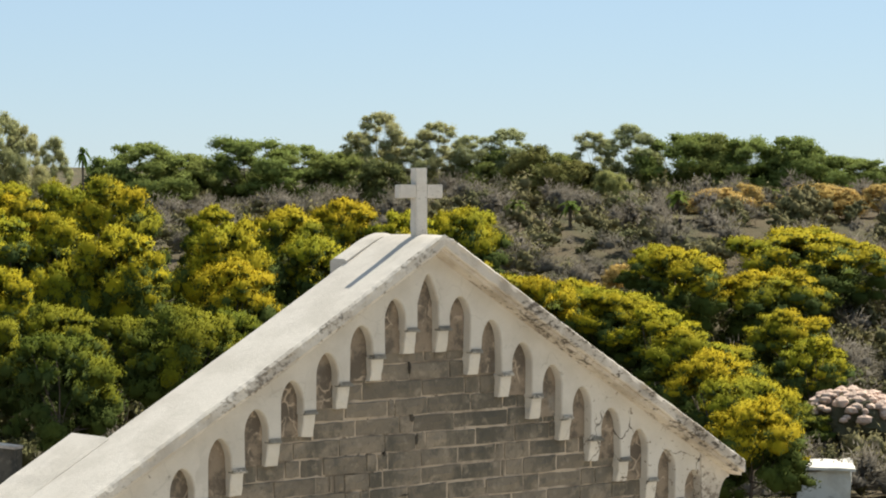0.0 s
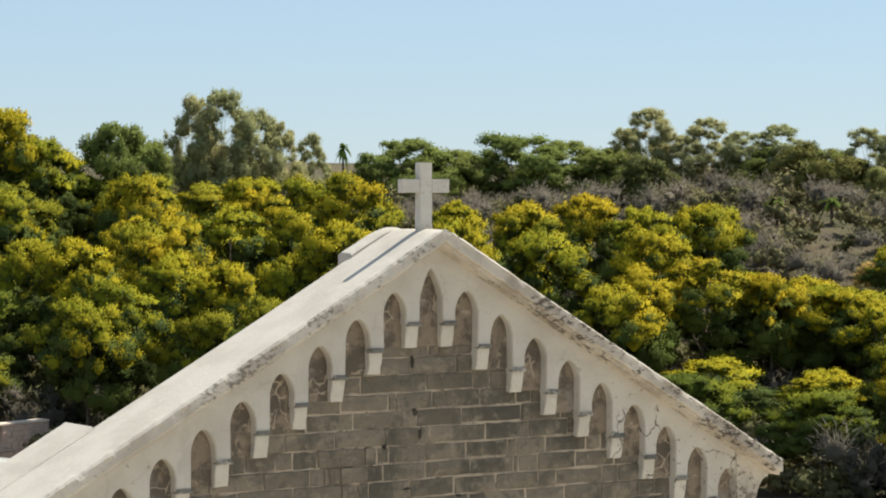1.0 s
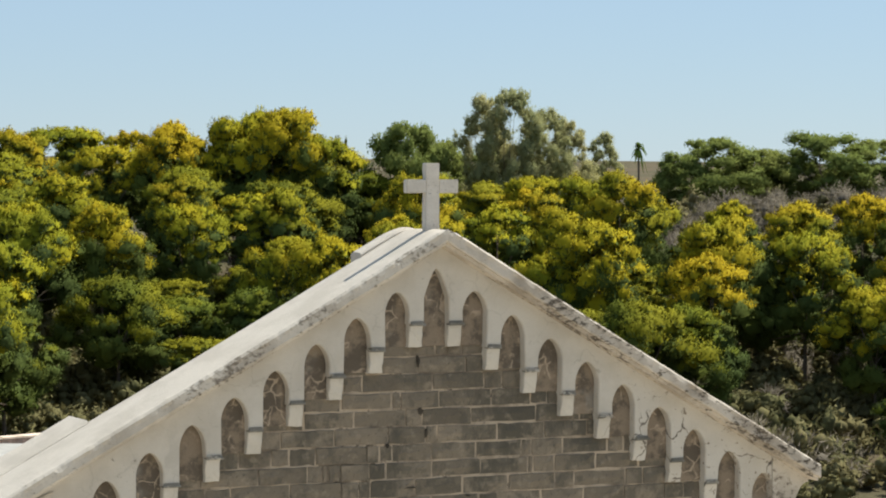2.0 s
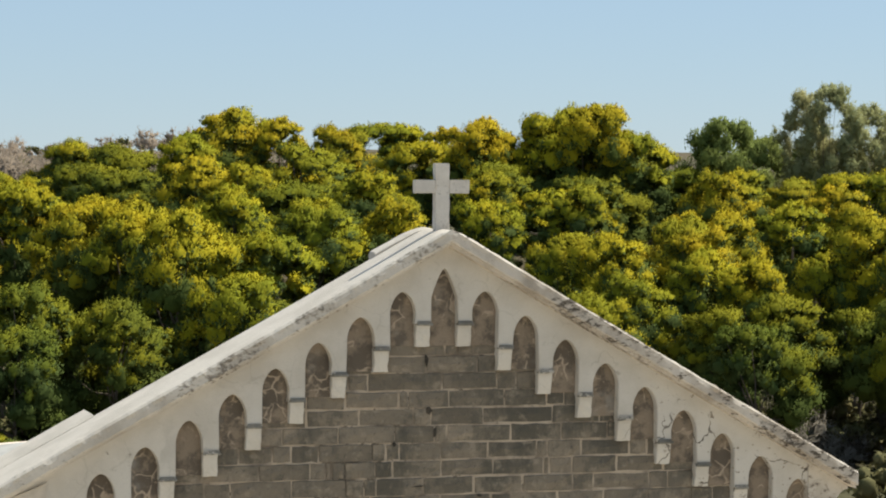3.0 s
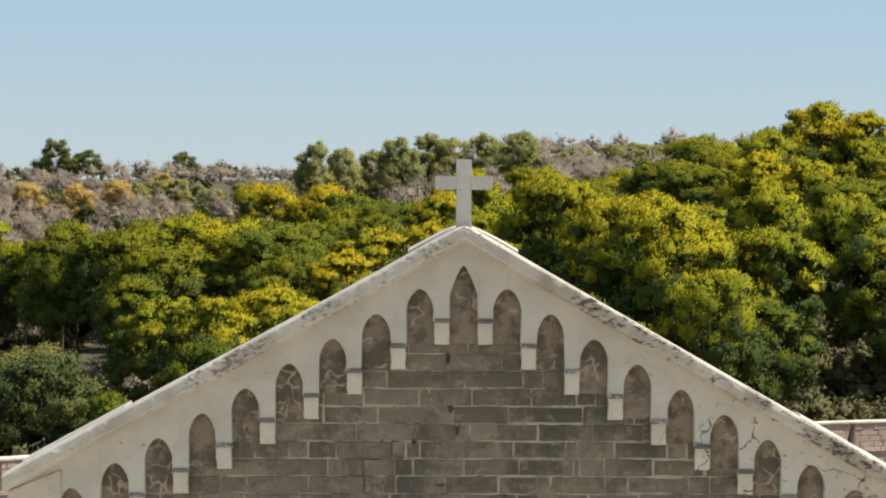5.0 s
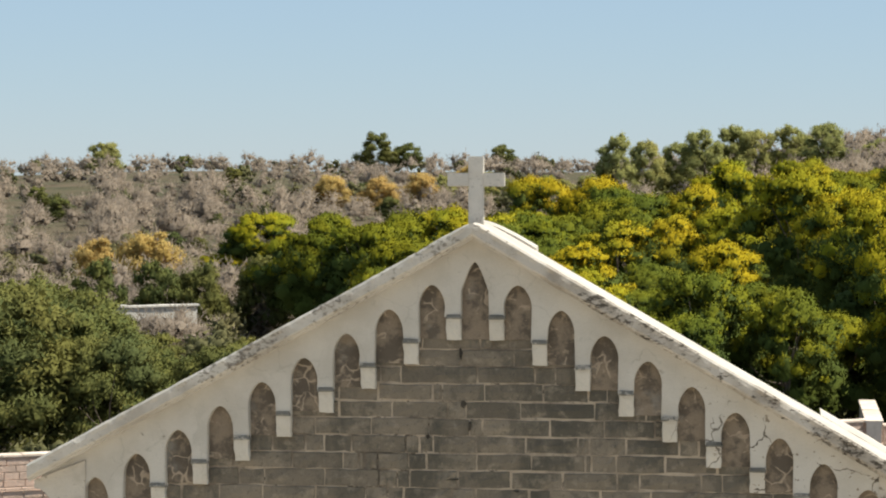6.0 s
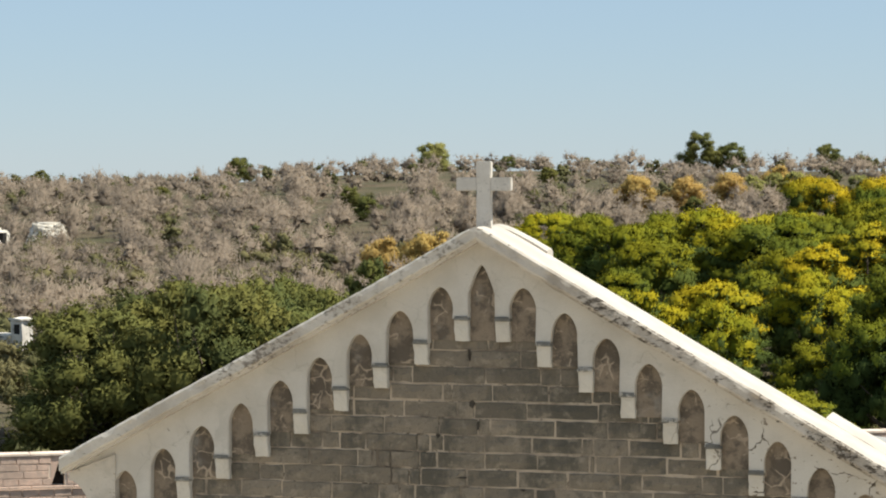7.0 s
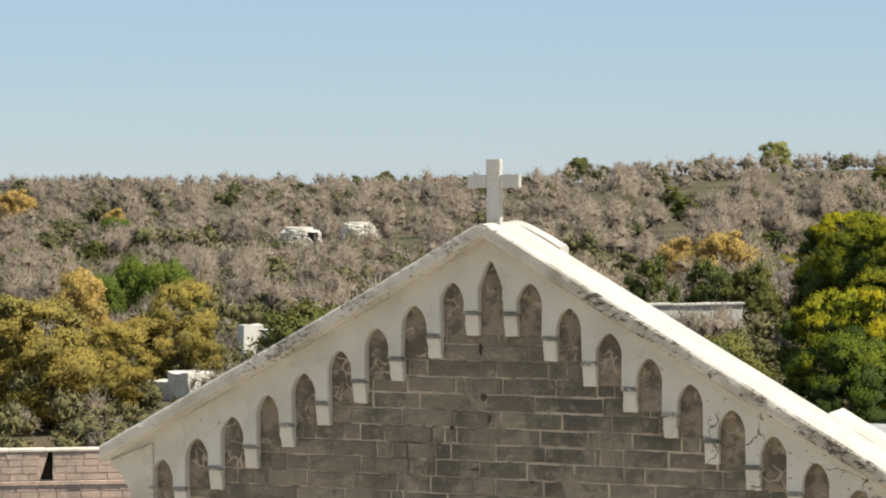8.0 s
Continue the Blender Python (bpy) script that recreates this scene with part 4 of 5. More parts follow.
# --- dark wood on the skyline and in the hollow to the left ---
broad = [make_tree("broadleaf_tree", 180 + i, 6.0, 3.0, skyline_leaf, "dense dark green broadleaf tree on the skyline", "tree", BROAD) for i in range(4)]
scatter(broad, [stand(x, y, top, wide, rnd, 6.1, 3.2, 1.5) for x, y, top, wide in DARK_SPOTS], "dark skyline trees")
broad = [make_tree("broadleaf_tree", 190 + i, 6.0, 3.0, wood_leaf, "dark green broadleaf tree in the hollow", "tree", dict(BROAD, sizes=(0.22, 0.6))) for i in range(4)]
spots = [(x, y, rnd.uniform(0.85, 1.0) * (7.8 - 0.05 * (y - 60)) / 6.1 * (1.0 if x < -5.1 - 0.271 * y else 0.72), rnd.uniform(0, 6.28), rnd.uniform(0.85, 1.05), 0) for x, y in field(8, -40, -8, 56, 90, 4.0, lambda x, y: x < 12.8 - 0.275 * (y + 37.9) and x > -31 - 0.12 * max(0, y - 85) and not (y > 70 and x > -24))]
scatter(broad, spots, "dark broadleaf trees")

# --- light green treeline on the far ridge ---
ridge = [make_tree("ridge_tree", 250 + i, 7.0, 2.0, ridge_leaf, "light green feathery tree on the far ridge", "tree", dict(BROAD, puffs=22, skirt=0.06, puff=0.40, flat=1.25, per=420, core=0.48)) for i in range(3)]
spots = [stand(x, y, top, wide, rnd, 7.2, 2.4, 1.55) for x, y, top, wide in RIDGE_SPOTS]
spots += [(-40 + 2.7 * i + rnd.uniform(-0.8, 0.8), 306 + rnd.uniform(-8, 8), rnd.uniform(0.75, 1.0), rnd.uniform(0, 6.28), rnd.uniform(0.6, 0.75), 0) for i in range(24)]
scatter(ridge, spots, "trees on the far ridge")

# --- yellow-olive trees beside the ruins ---
olive = [make_tree("olive_yellow_tree", 210 + i, 6.5, 2.9, olive_leaf, "yellowing tree with loose olive crown", "tree", BROAD) for i in range(3)]
OLIVE_SPOTS = [(-49.2, 66.0, 3.6, 3.2), (-53.0, 70.0, 2.5, 2.1), (-50.3, 74.0, 1.8, 2.0), (-52.8, 86.0, 3.5, 2.2), (-54.0, 84.0, 1.7, 2.0), (-52.7, 88.0, 1.4, 1.2), (-57.5, 73.0, 3.0, 2.4)]
spots = [stand(x, y, top, wide, rnd, 6.4, 3.1, 1.15) for x, y, top, wide in OLIVE_SPOTS]
scatter(olive, spots, "yellowing trees by the ruins")

# --- golden and russet bushes in the scrub ---
gold = [make_tree("golden_bush", 220 + i, 3.6, 1.9, gold_leaf, "golden yellow autumn bush in grey scrub", "bush", BUSH) for i in range(2)]
spots = [(-44, 158, 1.45, 0, 1.1, 0), (-50.5, 167, 1.15, 1, 1.1, 0), (-51, 280, 1.4, 2, 1.0, 0), (-46, 285, 1.3, 3, 1.0, 0), (-42.5, 300, 1.4, 1.5, 1.0, 0), (-38, 318, 1.5, 0.5, 1.0, 0), (-79, 121, 0.8, 2, 1.0, 0), (-135, 222, 0.95, 1, 1.1, 0),
         (-161, 242, 1.4, 0, 1, 0), (-166, 246, 1.2, 3, 1, 0)]
spots += [stand(x, y, top, wide, rnd, 3.7, 2.1, 1.1) for x, y, top, wide in [(104.6, 88.0, 9.1, 2.1), (107.8, 88.0, 8.6, 1.3), (112.4, 86.0, 9.5, 2.5), (113.0, 84.0, 8.2, 1.7), (116.3, 84.0, 8.9, 1.2), (80.2, 74.0, 5.3, 1.3), (-73.3, 110.0, 3.2, 1.5)]]
scatter(gold, spots, "golden bushes")

# --- lone dark trees and bushes standing in the scrub and on the skyline ---
lone = [make_tree("round_bush", 230 + i, 3.6, 2.0, wood_leaf, "rounded dark green evergreen bush", "bush", BUSH) for i in range(4)]
spots = [(-5, 320, 1.5, 0, 1.2, 0), (-207, 572, 2.0, 0, 0.85, 0), (-82, 514, 2.3, 2, 1.0, 0), (-75, 517, 1.9, 3, 0.9, 0), (-55, 517, 1.7, 0.5, 0.95, 0), (-121, 506, 1.1, 2, 0.8, 0), (-275, 610, 1.5, 0.7, 0.8, 0),
         (103, 104, 1.3, 2, 1.0, 0), (90, 106, 1.2, 1, 0.9, 0), (112, 108, 1.2, 1, 0.9, 0), (-34, 300, 1.0, 0, 0.9, 0), (-29, 306, 0.95, 1, 0.9, 0), (-25, 300, 1.0, 2, 0.9, 0), (-20, 304, 1.3, 3, 0.9, 0)]
spots += [stand(x, y, top, wide, rnd, 3.7, 2.1, 1.1) for x, y, top, wide in [(-39.5, 128.0, 3.5, 1.8), (-36.5, 130.0, 3.3, 1.7), (-33.5, 131.0, 3.0, 1.5), (-30.5, 134.0, 3.6, 1.9), (-28.5, 138.0, 4.4, 2.0)]]
for i in range(46):
    y = rnd.uniform(175, 420)
    spots.append((rnd.uniform(-0.62 * y - 10, -0.12 * y), y, rnd.uniform(0.45, 0.95), rnd.uniform(0, 6.28), rnd.uniform(0.7, 1.0), 0))
scatter(lone, spots, "evergreen bushes")
pale = [make_tree("pale_tree", 245, 4.4, 2.6, ridge_leaf, "rounded pale green tree alone on the skyline", "tree", BUSH)]
scatter(pale, [(-163, 600, 1.75, 0, 1.0, 0)] + [stand(x, y, top, wide, rnd, 4.4, 2.7, 1.1) for x, y, top, wide in [(110.2, 104.0, 11.1, 1.6), (118.3, 100.0, 10.5, 1.5)]], "lone skyline trees")
green = [make_tree("green_bush", 240, 3.8, 2.6, green_leaf, "bright green fig-like bush", "bush", BUSH)]
scatter(green, [stand(x, y, top, wide, rnd, 3.9, 2.7, 1.1) for x, y, top, wide in [(-77.4, 125.0, 3.0, 2.6), (-78.0, 122.0, 2.0, 1.8), (-75.7, 126.0, 2.7, 1.4)]] + [(-131, 214, 0.9, 2, 0.9, 0)], "green bushes")


def cypress():
    t = tagged(new("cypress_tree"), "small dark pointed cypress on the skyline", "tree")
    puffs = [(np.array([0, 0, 0.9 + 0.55 * i]), (0.75 * (1 - i / 11), 0.75 * (1 - i / 11), 0.7)) for i in range(10)]
    V, F = tube([(0, 0, -0.2), (0, 0, 3.0), (0, 0, 5.5)], [0.16, 0.1, 0.03])
    child("trunk", raw_mesh("cypress_trunk", V, F, [bark]), t)
    V, F, N, M = leaf_cloud(puffs, NP(7), 420, 0.25, 0.09, 0.8, 0.6, 5)
    child("crown", raw_mesh("cypress_crown", V.tolist(), F.tolist(), [wood_leaf], None, True, N), t)
    t.matrix_basis = Matrix.LocRotScale((80, 182, land(80, 182)), None, (1.2, 1.2, 0.85))


cypress()


def palm(seed, h):
    """A fan palm: slim trunk under a head of drooping fronds."""
    rs, rnd = NP(seed), random.Random(seed)
    p = tagged(new("palm_tree"), "slender palm with a small mop of green fronds", "palm")
    V, F = tube([(0, 0, -0.2), (0.05, 0, h * 0.5), (0.0, 0.05, h)], [0.16, 0.13, 0.12], 8)
    child("trunk", raw_mesh("palm_trunk", V, F, [bark], smooth=True), p)
    V, F = [], []
    for i in range(34):
        a, e = rnd.uniform(0, 6.28), rnd.uniform(-0.5, 1.2)
        L = rnd.uniform(0.9, 1.4)
        out = Vector((math.cos(a), math.sin(a), 0))
        side = Vector((-math.sin(a), math.cos(a), 0))
        prev = None
        for k in range(6):
            t = k / 5
            c = Vector((0, 0, h)) + out * L * t * math.cos(e) + Vector((0, 0, L * t * math.sin(e) - 0.7 * t * t * L))
            w = 0.16 * math.sin(math.pi * min(1, 0.15 + t * 0.85)) + 0.01
            n = len(V)
            V += [c - side * w, c + side * w + Vector((0, 0, 0.03))]
            if prev is not None:
                F.append((prev, prev + 1, n + 1, n))
            prev = n
    child("fronds", raw_mesh("palm_fronds", V, F, [green_leaf]), p)
    return p


palms = [palm(1, 5.2), palm(2, 2.2), palm(3, 1.8)]
spots = [(67.1, 107.8, 0.55, 0, (12.9 - land(67.1, 107.8)) / (5.9 * 0.55), 0), (87.8, 90, 0.9, 0, 1, 0), (92.5, 90, 0.85, 1, 1, 0)]
scatter(palms, spots, "palms")
more = [palm(4, 1.9)]
scatter(more, [(x, 90, s, x, max(0.8, (top - land(x, 90)) / (2.4 * s)), 0) for x, s, top in ((97.2, 0.95, 8.7), (102.6, 1.0, 8.8), (107.7, 0.95, 8.1), (112.7, 1.0, 8.2), (120.7, 1.1, 8.4))], "palms")


# --- leafless scrub that covers the slopes ---
def scrub(name, label, mat, seed, count, spot, size, blades, wide):
    """Many rounded bushes of fine twigs, joined in one object."""
    rs, rnd = NP(seed), random.Random(seed)
    bare = mat in (twig_mat, dark_twig)
    kinds = []
    for k in range(16):
        puffs = []
        far = k > 9
        for i in range(3):
            r = rs.uniform(0.26, 0.42)
            puffs.append((np.array([rs.uniform(-0.33, 0.33), rs.uniform(-0.33, 0.33), rs.uniform(0.15, 0.5)]), (r, r, r * rs.uniform(0.8, 1.1))))
        kinds.append(leaf_cloud(puffs, rs, blades / 0.03 * (0.4 if far else 1.0), 0.105 if bare else 0.10, wide * (1.7 if far else 1.0) * (1 if bare else 1.25), 0.40 if bare else 0.56, 0.6, 3 if bare else 4, bare, 1.25))
    V, F, N, n = [], [], [], 0
    for i in range(count):
        x, y = spot(rnd)
        s = rnd.uniform(*size)
        a = rnd.uniform(0, 6.28)
        v, f, nor, _ = kinds[i % 10 if y < 320 else 10 + i % 6]
        turn = np.array([[math.cos(a), math.sin(a), 0], [-math.sin(a), math.cos(a), 0], [0, 0, 1]])
        V.append((v @ turn) * np.array([s, s, s * rnd.uniform(0.75, 1.15)]) + np.array([x, y, land(x, y) - 0.1]))
        N.append(nor @ turn)
        F.append(f + n)
        n += len(v)
    tagged(new(name, raw_mesh(name, np.concatenate(V).tolist(), np.concatenate(F).tolist(), [mat], None, True, np.concatenate(N))), label, "scrub", kind="stuff")


def left_spot(rnd):
    while True:
        y = 135 + 480 * rnd.random() ** 1.7
        x = rnd.uniform(-0.70 * y, 0.21 * y + 4)
        if (x < -18 or y > 200) and not (180 < y < 202 and abs(x + 97 + (y - 196) * 0.487) < 3.5):
            return x, y


def right_spot(rnd):
    a, d = radians(rnd.uniform(26, 56)), rnd.uniform(100, 190)
    return -26 + d * math.sin(a), -29 + d * math.cos(a)


def hollow_spot(rnd):
    return rnd.uniform(-85, -14), 46 + 62 * rnd.random()


def near_spot(rnd):
    """The foot of the slope, where evergreen scrub stands thicker."""
    while True:
        y = rnd.uniform(98, 200)
        x = rnd.uniform(-0.72 * y, 15 - 0.275 * (y + 37.9))
        if x < 15 - 0.275 * (y + 37.9) and not (-62 < x < -50 and y < 104) and not (-50 < x < -30 and y < 121):
            return x, y


scrub("bare_scrub", "leafless grey-brown scrub covering the slope", twig_mat, 41, 1380, left_spot, (3.5, 6.2), 66, 0.017)
scrub("green_scrub", "dull olive evergreen scrub among bare bushes", scrub_leaf, 42, 380, left_spot, (2.2, 4.6), 22, 0.032)
scrub("foot_scrub", "olive-green evergreen scrub at the foot of the slope", scrub_leaf, 48, 400, near_spot, (2.4, 4.8), 18, 0.036)
scrub("foot_bare_scrub", "bare brown bushes at the foot of the slope", twig_mat, 49, 170, near_spot, (2.6, 4.6), 80, 0.014)
scrub("slope_scrub", "grey-brown scrub on the slope between pines", dark_twig, 43, 560, right_spot, (2.0, 3.8), 60, 0.018)
scrub("slope_green_scrub", "dull green scrub on the slope between pines", scrub_leaf, 44, 820, right_spot, (1.6, 3.4), 18, 0.04)
scrub("hollow_scrub", "mixed olive undergrowth in the hollow", scrub_leaf, 45, 380, hollow_spot, (1.6, 3.2), 26, 0.036)
scrub("hollow_bare_scrub", "bare grey bushes in the hollow", twig_mat, 46, 90, hollow_spot, (1.8, 3.0), 60, 0.018)


def wall_spot(rnd):
    return rnd.uniform(-36.0, -31.0), rnd.uniform(116, 119.5)


scrub("wall_scrub", "bare bushes before the field wall", twig_mat, 50, 7, wall_spot, (3.6, 4.8), 70, 0.016)


def wood_spot(rnd):
    x = rnd.uniform(8, 62)
    return x, max(61.5 + 0.26 * (x - 8) if x < 30 else 50, 56) + rnd.uniform(0, 24)


scrub("wood_scrub", "dark green undergrowth beneath the pines", scrub_leaf, 51, 260, wood_spot, (2.2, 3.8), 14, 0.042)


def edge_spot(rnd):
    x = rnd.uniform(-30, 95)
    near = 63 if 7 < x < 32 else (16.5 + 0.566 * (x + 62) if x < 27 else 44)
    return x, near + rnd.uniform(0, 14 if x < 27 else 28)


scrub("edge_scrub", "dark undergrowth along the edge of the pines", scrub_leaf, 47, 460, edge_spot, (1.8, 3.4), 14, 0.04)


# ---------- ruins and huts in the scrub ----------
def ruin(name, label, cat, place, turn, boxes, mats, dark=(), wear=0.12):
    ob = tagged(new(name), label, cat)
    x, y = place
    ob.matrix_world = pose(x, y, land(x, y), 0, 0, turn)
    for i, (n, lo, hi) in enumerate(boxes):
        bm = bmesh.new()
        box(bm, lo, hi)
        bmesh.ops.subdivide_edges(bm, edges=bm.edges[:], cuts=3, use_grid_fill=True)
        rough(bm, 1.3, wear, i + x)
        part(n, bm, mats, ob)
    # dark blocks on the walls paint the unlit inside of openings
    for lo, hi in dark:
        bm = bmesh.new()
        box(bm, lo, hi, 0.02)
        part("doorway", bm, opening_shade, ob, "dark block painting the unlit inside of an opening")
    return ob


def hut(place, r, h):
    """A dry-stone field hut: a squat tapering drum of rough courses."""
    ob = tagged(new("stone_hut"), "round pale dry-stone field hut in the scrub", "hut")
    x, y = place
    ob.location = (x, y, land(x, y) - 0.2)
    rnd = random.Random(int(x))
    bm = bmesh.new()
    for k in range(int(h / 0.28)):
        z = k * 0.28
        rr = r * (1 - 0.42 * (k * 0.28 / h) ** 2.5)
        n = int(2 * math.pi * rr / 0.55)
        for i in range(n):
            a = 2 * math.pi * (i + 0.5 * (k % 2)) / n
            made = box(bm, (-0.25, -0.2, 0.01), (0.25, 0.2, 0.27), 0.04)
            m = pose((rr + rnd.uniform(-0.05, 0.05)) * math.cos(a), (rr + rnd.uniform(-0.05, 0.05)) * math.sin(a), z, 0, 0, math.degrees(a) + 90)
            bmesh.ops.transform(bm, matrix=m, verts=made)
    rough(bm, 0.9, 0.35, x)
    rough(bm, 2.6, 0.16, x + 3)
    part("stonework", bm, dry_stone, ob)
    bm = bmesh.new()
    bmesh.ops.create_cone(bm, cap_ends=True, segments=24, radius1=r * 0.95, radius2=r * 0.60, depth=h, matrix=Matrix.Translation((0, 0, h / 2)))
    rough(bm, 1.0, 0.08, x)
    part("fill", bm, dry_stone, ob)
    if x > -96:
        return ob
    # a near-black block stands in for the unlit inside of the hut
    bm = bmesh.new()
    box(bm, (-0.4, -0.45, 0), (0.4, 0.45, 1.4), 0.05)
    door = part("doorway", bm, opening_shade, ob, "dark block painting the unlit inside of an opening")
    door.location = (0.80 * r, -0.36 * r, h - 1.9)
    return ob


hut((-98.6, 195), 2.3, 3.9)
hut((-94, 199), 2.0, 4.1)
ruin("field_wall", "long low whitewashed field wall in dry scrub", "wall", (-35.3, 122), 34, [("wall", (-3.6, 0, -0.3), (-1.2, 0.5, 3.1)), ("wall", (-1.2, 0.05, -0.3), (3.6, 0.5, 3.06)), ("coping", (-3.7, -0.10, 3.12), (-1.1, 0.60, 3.24)), ("coping", (-1.08, -0.06, 3.08), (3.7, 0.56, 3.2))], white_wall, (), 0.04)
ruin("ruined_house", "roofless whitewashed ruin with broken walls", "house", (-55.8, 102.4), -22, [("wall", (-2.4, 0, -0.3), (-1.8, 1.6, 2.7)), ("wall", (-1.8, 1.3, -0.3), (0.4, 1.7, 2.2)), ("wall", (0.3, 0.1, -0.3), (1.9, 0.5, 2.3)), ("lintel", (-0.5, 0.05, 2.35), (1.9, 0.9, 2.52)), ("chimney", (1.9, 0.2, -0.3), (2.8, 1.1, 3.3)), ("chimney_cap", (1.8, 0.1, 3.3), (2.9, 1.2, 3.42))], white_wall, [((0.5, 0.07, 0.4), (1.1, 0.3, 1.6)), ((2.15, 0.17, 2.5), (2.6, 0.4, 3.1))])
ruin("stone_shed", "small pale stone shed among bushes", "shed", (-51.0, 82.0), -24, [("wall", (-1.9, 0, -0.3), (-0.3, 1.6, 0.95)), ("wall", (-0.3, 0.1, -0.3), (1.5, 1.8, 1.5))], white_wall)
ruin("trough_wall", "small broken white wall in the hillside scrub", "wall", (109.5, 116), 30, [("wall", (-0.5, 0, -0.3), (0.1, 0.3, 1.5)), ("wall", (0.1, 0.1, -0.3), (0.5, 0.5, 1.9))], white_wall)
ruin("roadside_building", "pale flat-roofed building beyond the trees", "house", (53, 35), 40, [("wall", (-1.7, 0, -0.3), (1.7, 2.0, 1.35)), ("wall", (1.7, 0.4, -0.3), (3.4, 1.9, 0.95)), ("roof", (-1.85, -0.15, 1.35), (1.85, 2.2, 1.47))], white_wall)


def spoil_heap():
    """A low mound of pale broken stone in the sun."""
    ob = tagged(new("rubble_heap"), "sunlit heap of pale rubble between the trees", "rubble")
    rnd = random.Random(77)
    bm = bmesh.new()
    bmesh.ops.create_icosphere(bm, subdivisions=4, radius=1.0)
    for v in bm.verts:
        v.co = Vector((v.co.x * 2.0, v.co.y * 1.4, v.co.z * 1.35))
    rough(bm, 0.9, 0.5, 1)
    rough(bm, 3.0, 0.2, 2)
    part("mound", bm, ground_mat, ob)
    bm = bmesh.new()
    for _ in range(230):
        a, u = rnd.uniform(0, 6.28), rnd.random() ** 0.7
        made = bmesh.ops.create_icosphere(bm, subdivisions=1, radius=rnd.uniform(0.10, 0.34))["verts"]
        squash = Vector((rnd.uniform(0.7, 1.4), rnd.uniform(0.7, 1.2), rnd.uniform(0.5, 0.9)))
        place = Vector((2.2 * u * math.cos(a), 1.6 * u * math.sin(a), 1.4 * math.sqrt(max(0.0, 1 - u * u)) + rnd.uniform(-0.12, 0.08)))
        for v in made:
            v.co = place + Vector((v.co.x * squash.x, v.co.y * squash.y, v.co.z * squash.z)) * rnd.uniform(0.85, 1.15)
    part("rubble", bm, wall_stone, ob)
    ob.location = (64, 43.9, -0.75)
    ob.rotation_euler.z = radians(-40)


spoil_heap()


# ---------- the stones of the front, one by one ----------
COURSE = 0.2645
FIRST = 6.965          # top of the highest full course between the corbels
# upright joints seen in the middle of the upper courses, in metres along x
JOINTS = {
    1: [-0.23, 0.58], 2: [-1.15, 0.02, 0.90], 3: [-1.50, -0.66, -0.51, 0.13, 1.02], 4: [-2.10, -1.28, -0.43, -0.15, 0.68, 1.80], 5: [-2.47, -1.60, -0.72, -0.10, 0.10, 1.12, 1.95],
    6: [-2.33, -1.90, -1.08, -0.86, -0.65, 0.0, 0.76, 1.55, 1.72, 2.28], 7: [-1.80, -1.70, -1.50, -1.03, -0.76, 0.02, 0.84, 1.66, 1.76], 8: [-2.33, -1.48, -1.20, -1.02, -0.27, 0.53, 1.33, 2.14, 2.48],
}
BLOCKS = {}


def block_mesh(w, h, kind):
    """A squared stone with worn edges and a slightly hollow face; widths are shared in steps of 2 cm."""
    key = (round(w / 0.02), round(h / 0.01), kind)
    if key not in BLOCKS:
        rnd = random.Random(hash(key) % 9999)
        d, e = 0.06, 0.012
        V, F = [], []
        nx = 4
        for j in range(3):
            for i in range(nx + 1):
                edge = i in (0, nx) or j in (0, 2)
                V.append((w * (i / nx - 0.5) * (1 - 2 * e / w), (rnd.uniform(-0.003, 0.006) if edge else rnd.uniform(-0.012, 0.004)), h * (j / 2 - 0.5) * (1 - 2 * e / h) + rnd.uniform(-0.005, 0.005)))
        for j in range(2):
            for i in range(nx):
                a = j * (nx + 1) + i
                F.append((a, a + 1, a + nx + 2, a + nx + 1))
        ring = [i for i in range(nx + 1)] + [(nx + 1) * (j + 1) + nx for j in range(2)] + [2 * (nx + 1) + i for i in range(nx - 1, -1, -1)] + [nx + 1]
        n = len(V)
        for r in ring:
            x, y, z = V[r]
            V.append((x * (1 + 2 * e / w), d, z * (1 + 2 * e / h)))
            # worn arrises
            V[r] = (x + rnd.uniform(-0.007, 0.007), y + rnd.uniform(0, 0.008), z + rnd.uniform(-0.009, 0.009))
        m = len(ring)
        for i in range(m):
            F.append((ring[i], n + i, n + (i + 1) % m, ring[(i + 1) % m]))
        BLOCKS[key] = raw_mesh("stone_block", V, F, [block_stone])
    return BLOCKS[key]


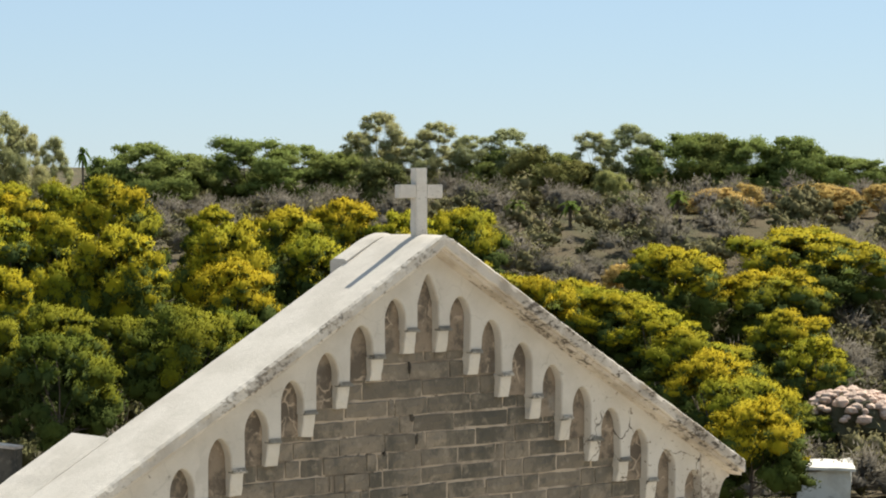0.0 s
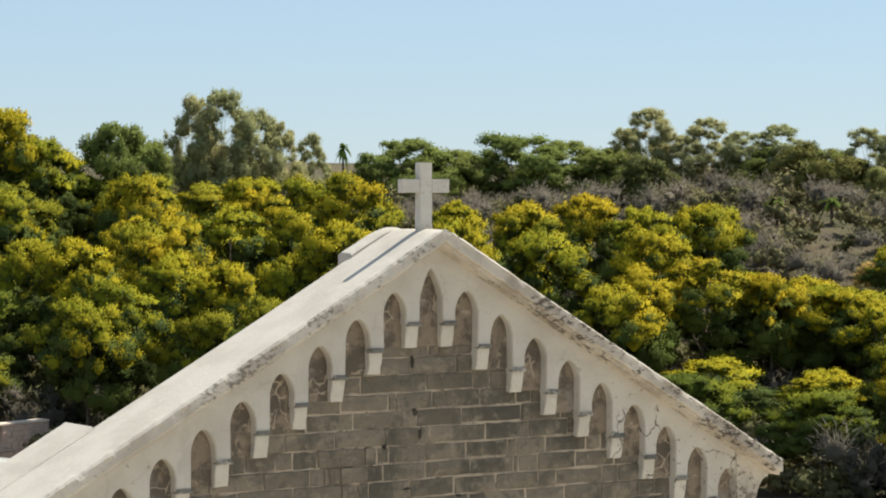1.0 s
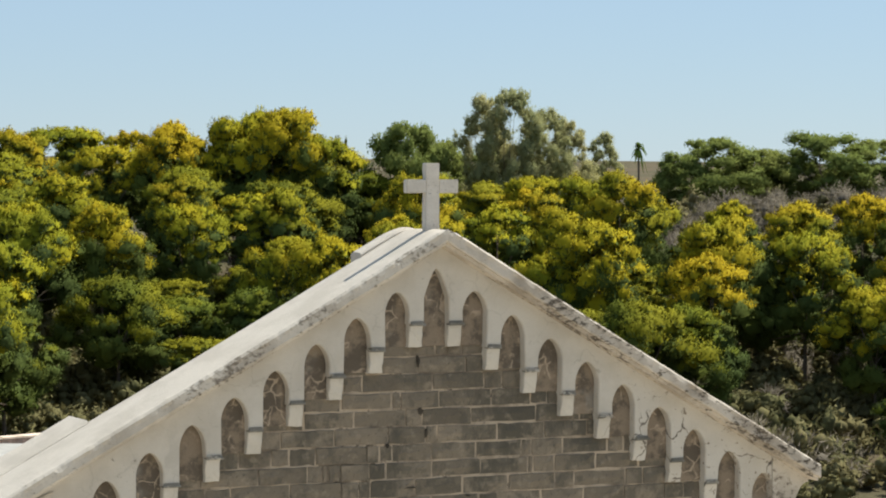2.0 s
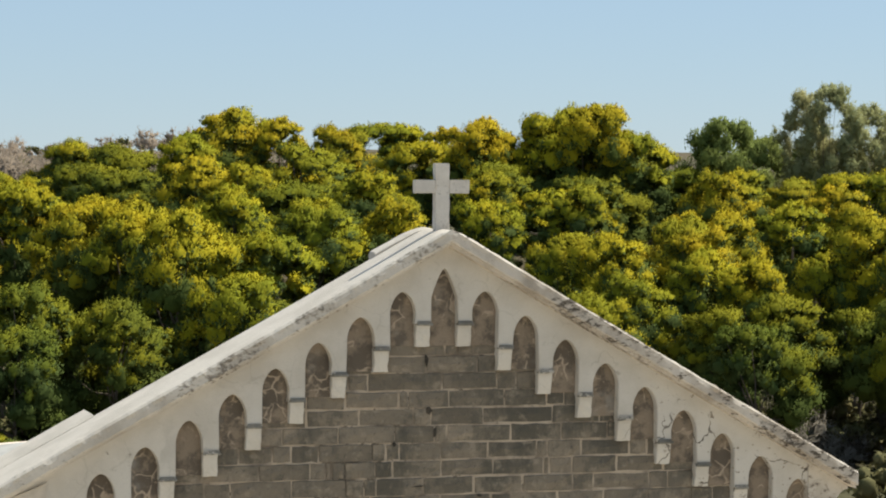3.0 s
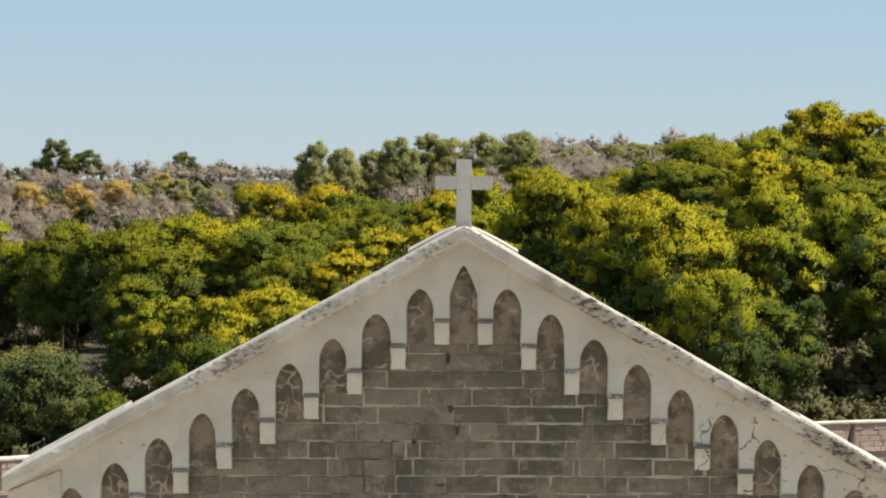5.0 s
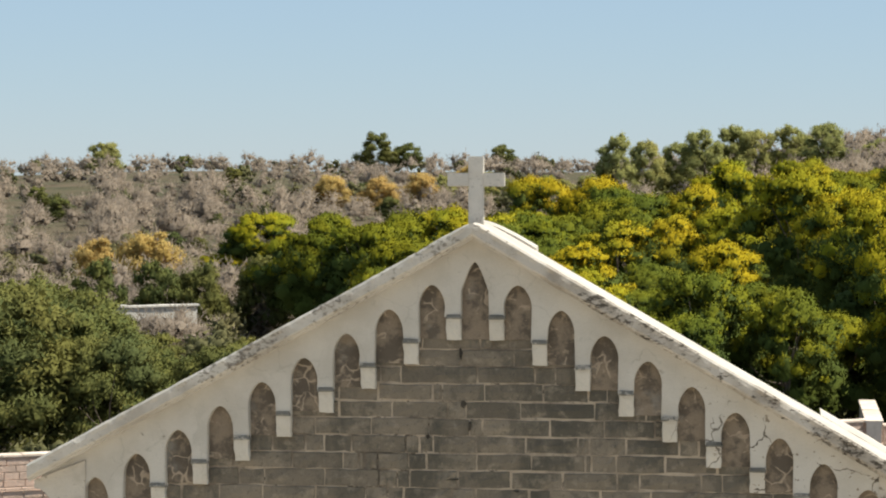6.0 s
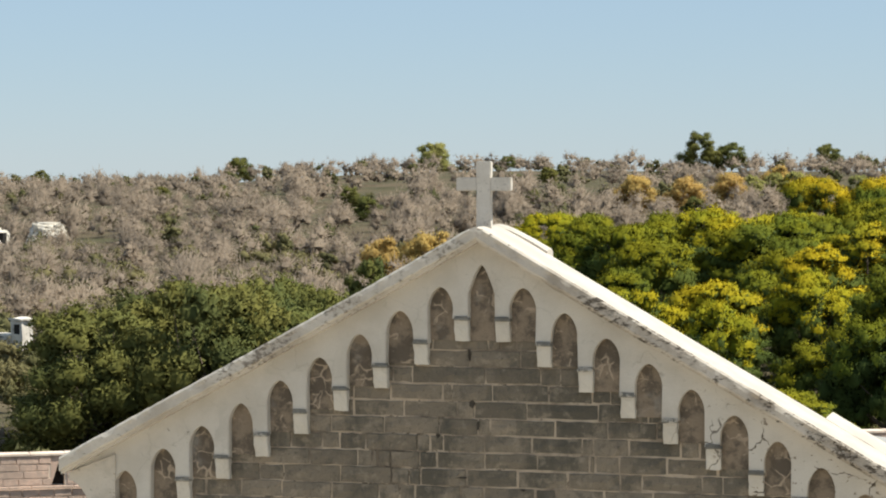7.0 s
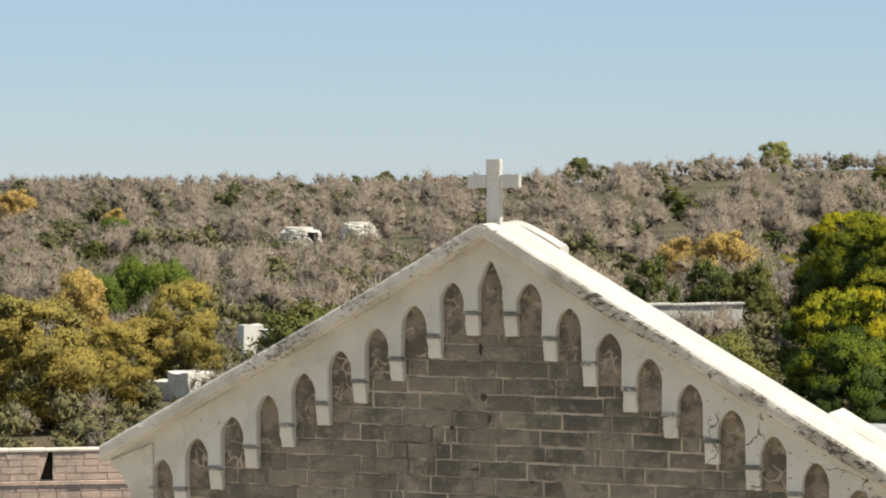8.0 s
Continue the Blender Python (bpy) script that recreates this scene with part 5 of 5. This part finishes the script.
def lay_front():
    rnd = random.Random(77)
    count = 0
    rest_v, rest_f = [], []
    for c in range(-4, 36):
        z1 = FIRST - COURSE * c
        z0 = z1 - COURSE
        half = min(EDGE - 0.05, (APEX - FASCIA - 0.06 - z0) / SLOPES[1])
        if half < 0.2 or z0 < BASE:
            continue
        joints = sorted(JOINTS.get(c, []))
        if not joints:
            joints = [rnd.uniform(-0.4, 0.4)]
        while joints[0] > -half:
            joints.insert(0, joints[0] - rnd.choice((rnd.uniform(0.5, 0.95), rnd.uniform(0.65, 0.9), rnd.uniform(0.2, 0.4))))
        while joints[-1] < half:
            joints.append(joints[-1] + rnd.choice((rnd.uniform(0.5, 0.95), rnd.uniform(0.65, 0.9), rnd.uniform(0.2, 0.4))))
        for a, b in zip(joints, joints[1:]):
            a, b = max(a, -half), min(b, half)
            gap = rnd.choice((0.003, 0.006, 0.011, 0.022))
            w, h = b - a - gap, COURSE - rnd.choice((0.002, 0.005, 0.010, 0.024))
            if w < 0.06:
                continue
            at = ((a + b) / 2, WALL_Y + rnd.uniform(-0.006, 0.006), (z0 + z1) / 2 + rnd.uniform(-0.004, 0.004))
            me = block_mesh(w, h, rnd.randint(0, 1))
            if z1 > 3.7:
                ob = child("stone_block", me, church)
                ob.location = at
            else:
                n = len(rest_v)
                rest_v += [(v.co.x + at[0], v.co.y + at[1], v.co.z + at[2]) for v in me.vertices]
                rest_f += [tuple(i + n for i in p.vertices) for p in me.polygons]
    tagged(child("lower_stones", raw_mesh("lower_stones", rest_v, rest_f, [block_stone]), church, "brown stone blocks"), kind="stuff")


lay_front()


def hollow(x, z, w, h, seed):
    """A dark plate for stain and lost mortar, the hole's shade put into colour."""
    rnd = random.Random(seed)
    bm = bmesh.new()
    n = 5
    rim = [(x + w / 2 * math.cos(6.2832 * i / n) * rnd.uniform(0.35, 1.2), z + h / 2 * math.sin(6.2832 * i / n) * rnd.uniform(0.5, 1.1)) for i in range(n)]
    f = bm.faces.new([bm.verts.new((a, WALL_Y - 0.014, b)) for a, b in rim])
    for v in bmesh.ops.extrude_face_region(bm, geom=[f])["geom"]:
        if isinstance(v, bmesh.types.BMVert):
            v.co.y = WALL_Y + 0.03
    bmesh.ops.recalc_face_normals(bm, faces=bm.faces)
    part("mortar_pocket", bm, recess_shade, church, "dark plate for lost mortar, shade of the hole put into colour")


for i, (x, z, w, h) in enumerate([(-0.19, 5.87, 0.10, 0.17), (-0.085, 5.53, 0.07, 0.24), (-0.23, 6.64, 0.05, 0.26), (-0.73, 5.36, 0.09, 0.10), (-0.34, 4.72, 0.28, 0.035), (0.62, 4.55, 0.1, 0.04)]):
    hollow(x, z, w, h, i)
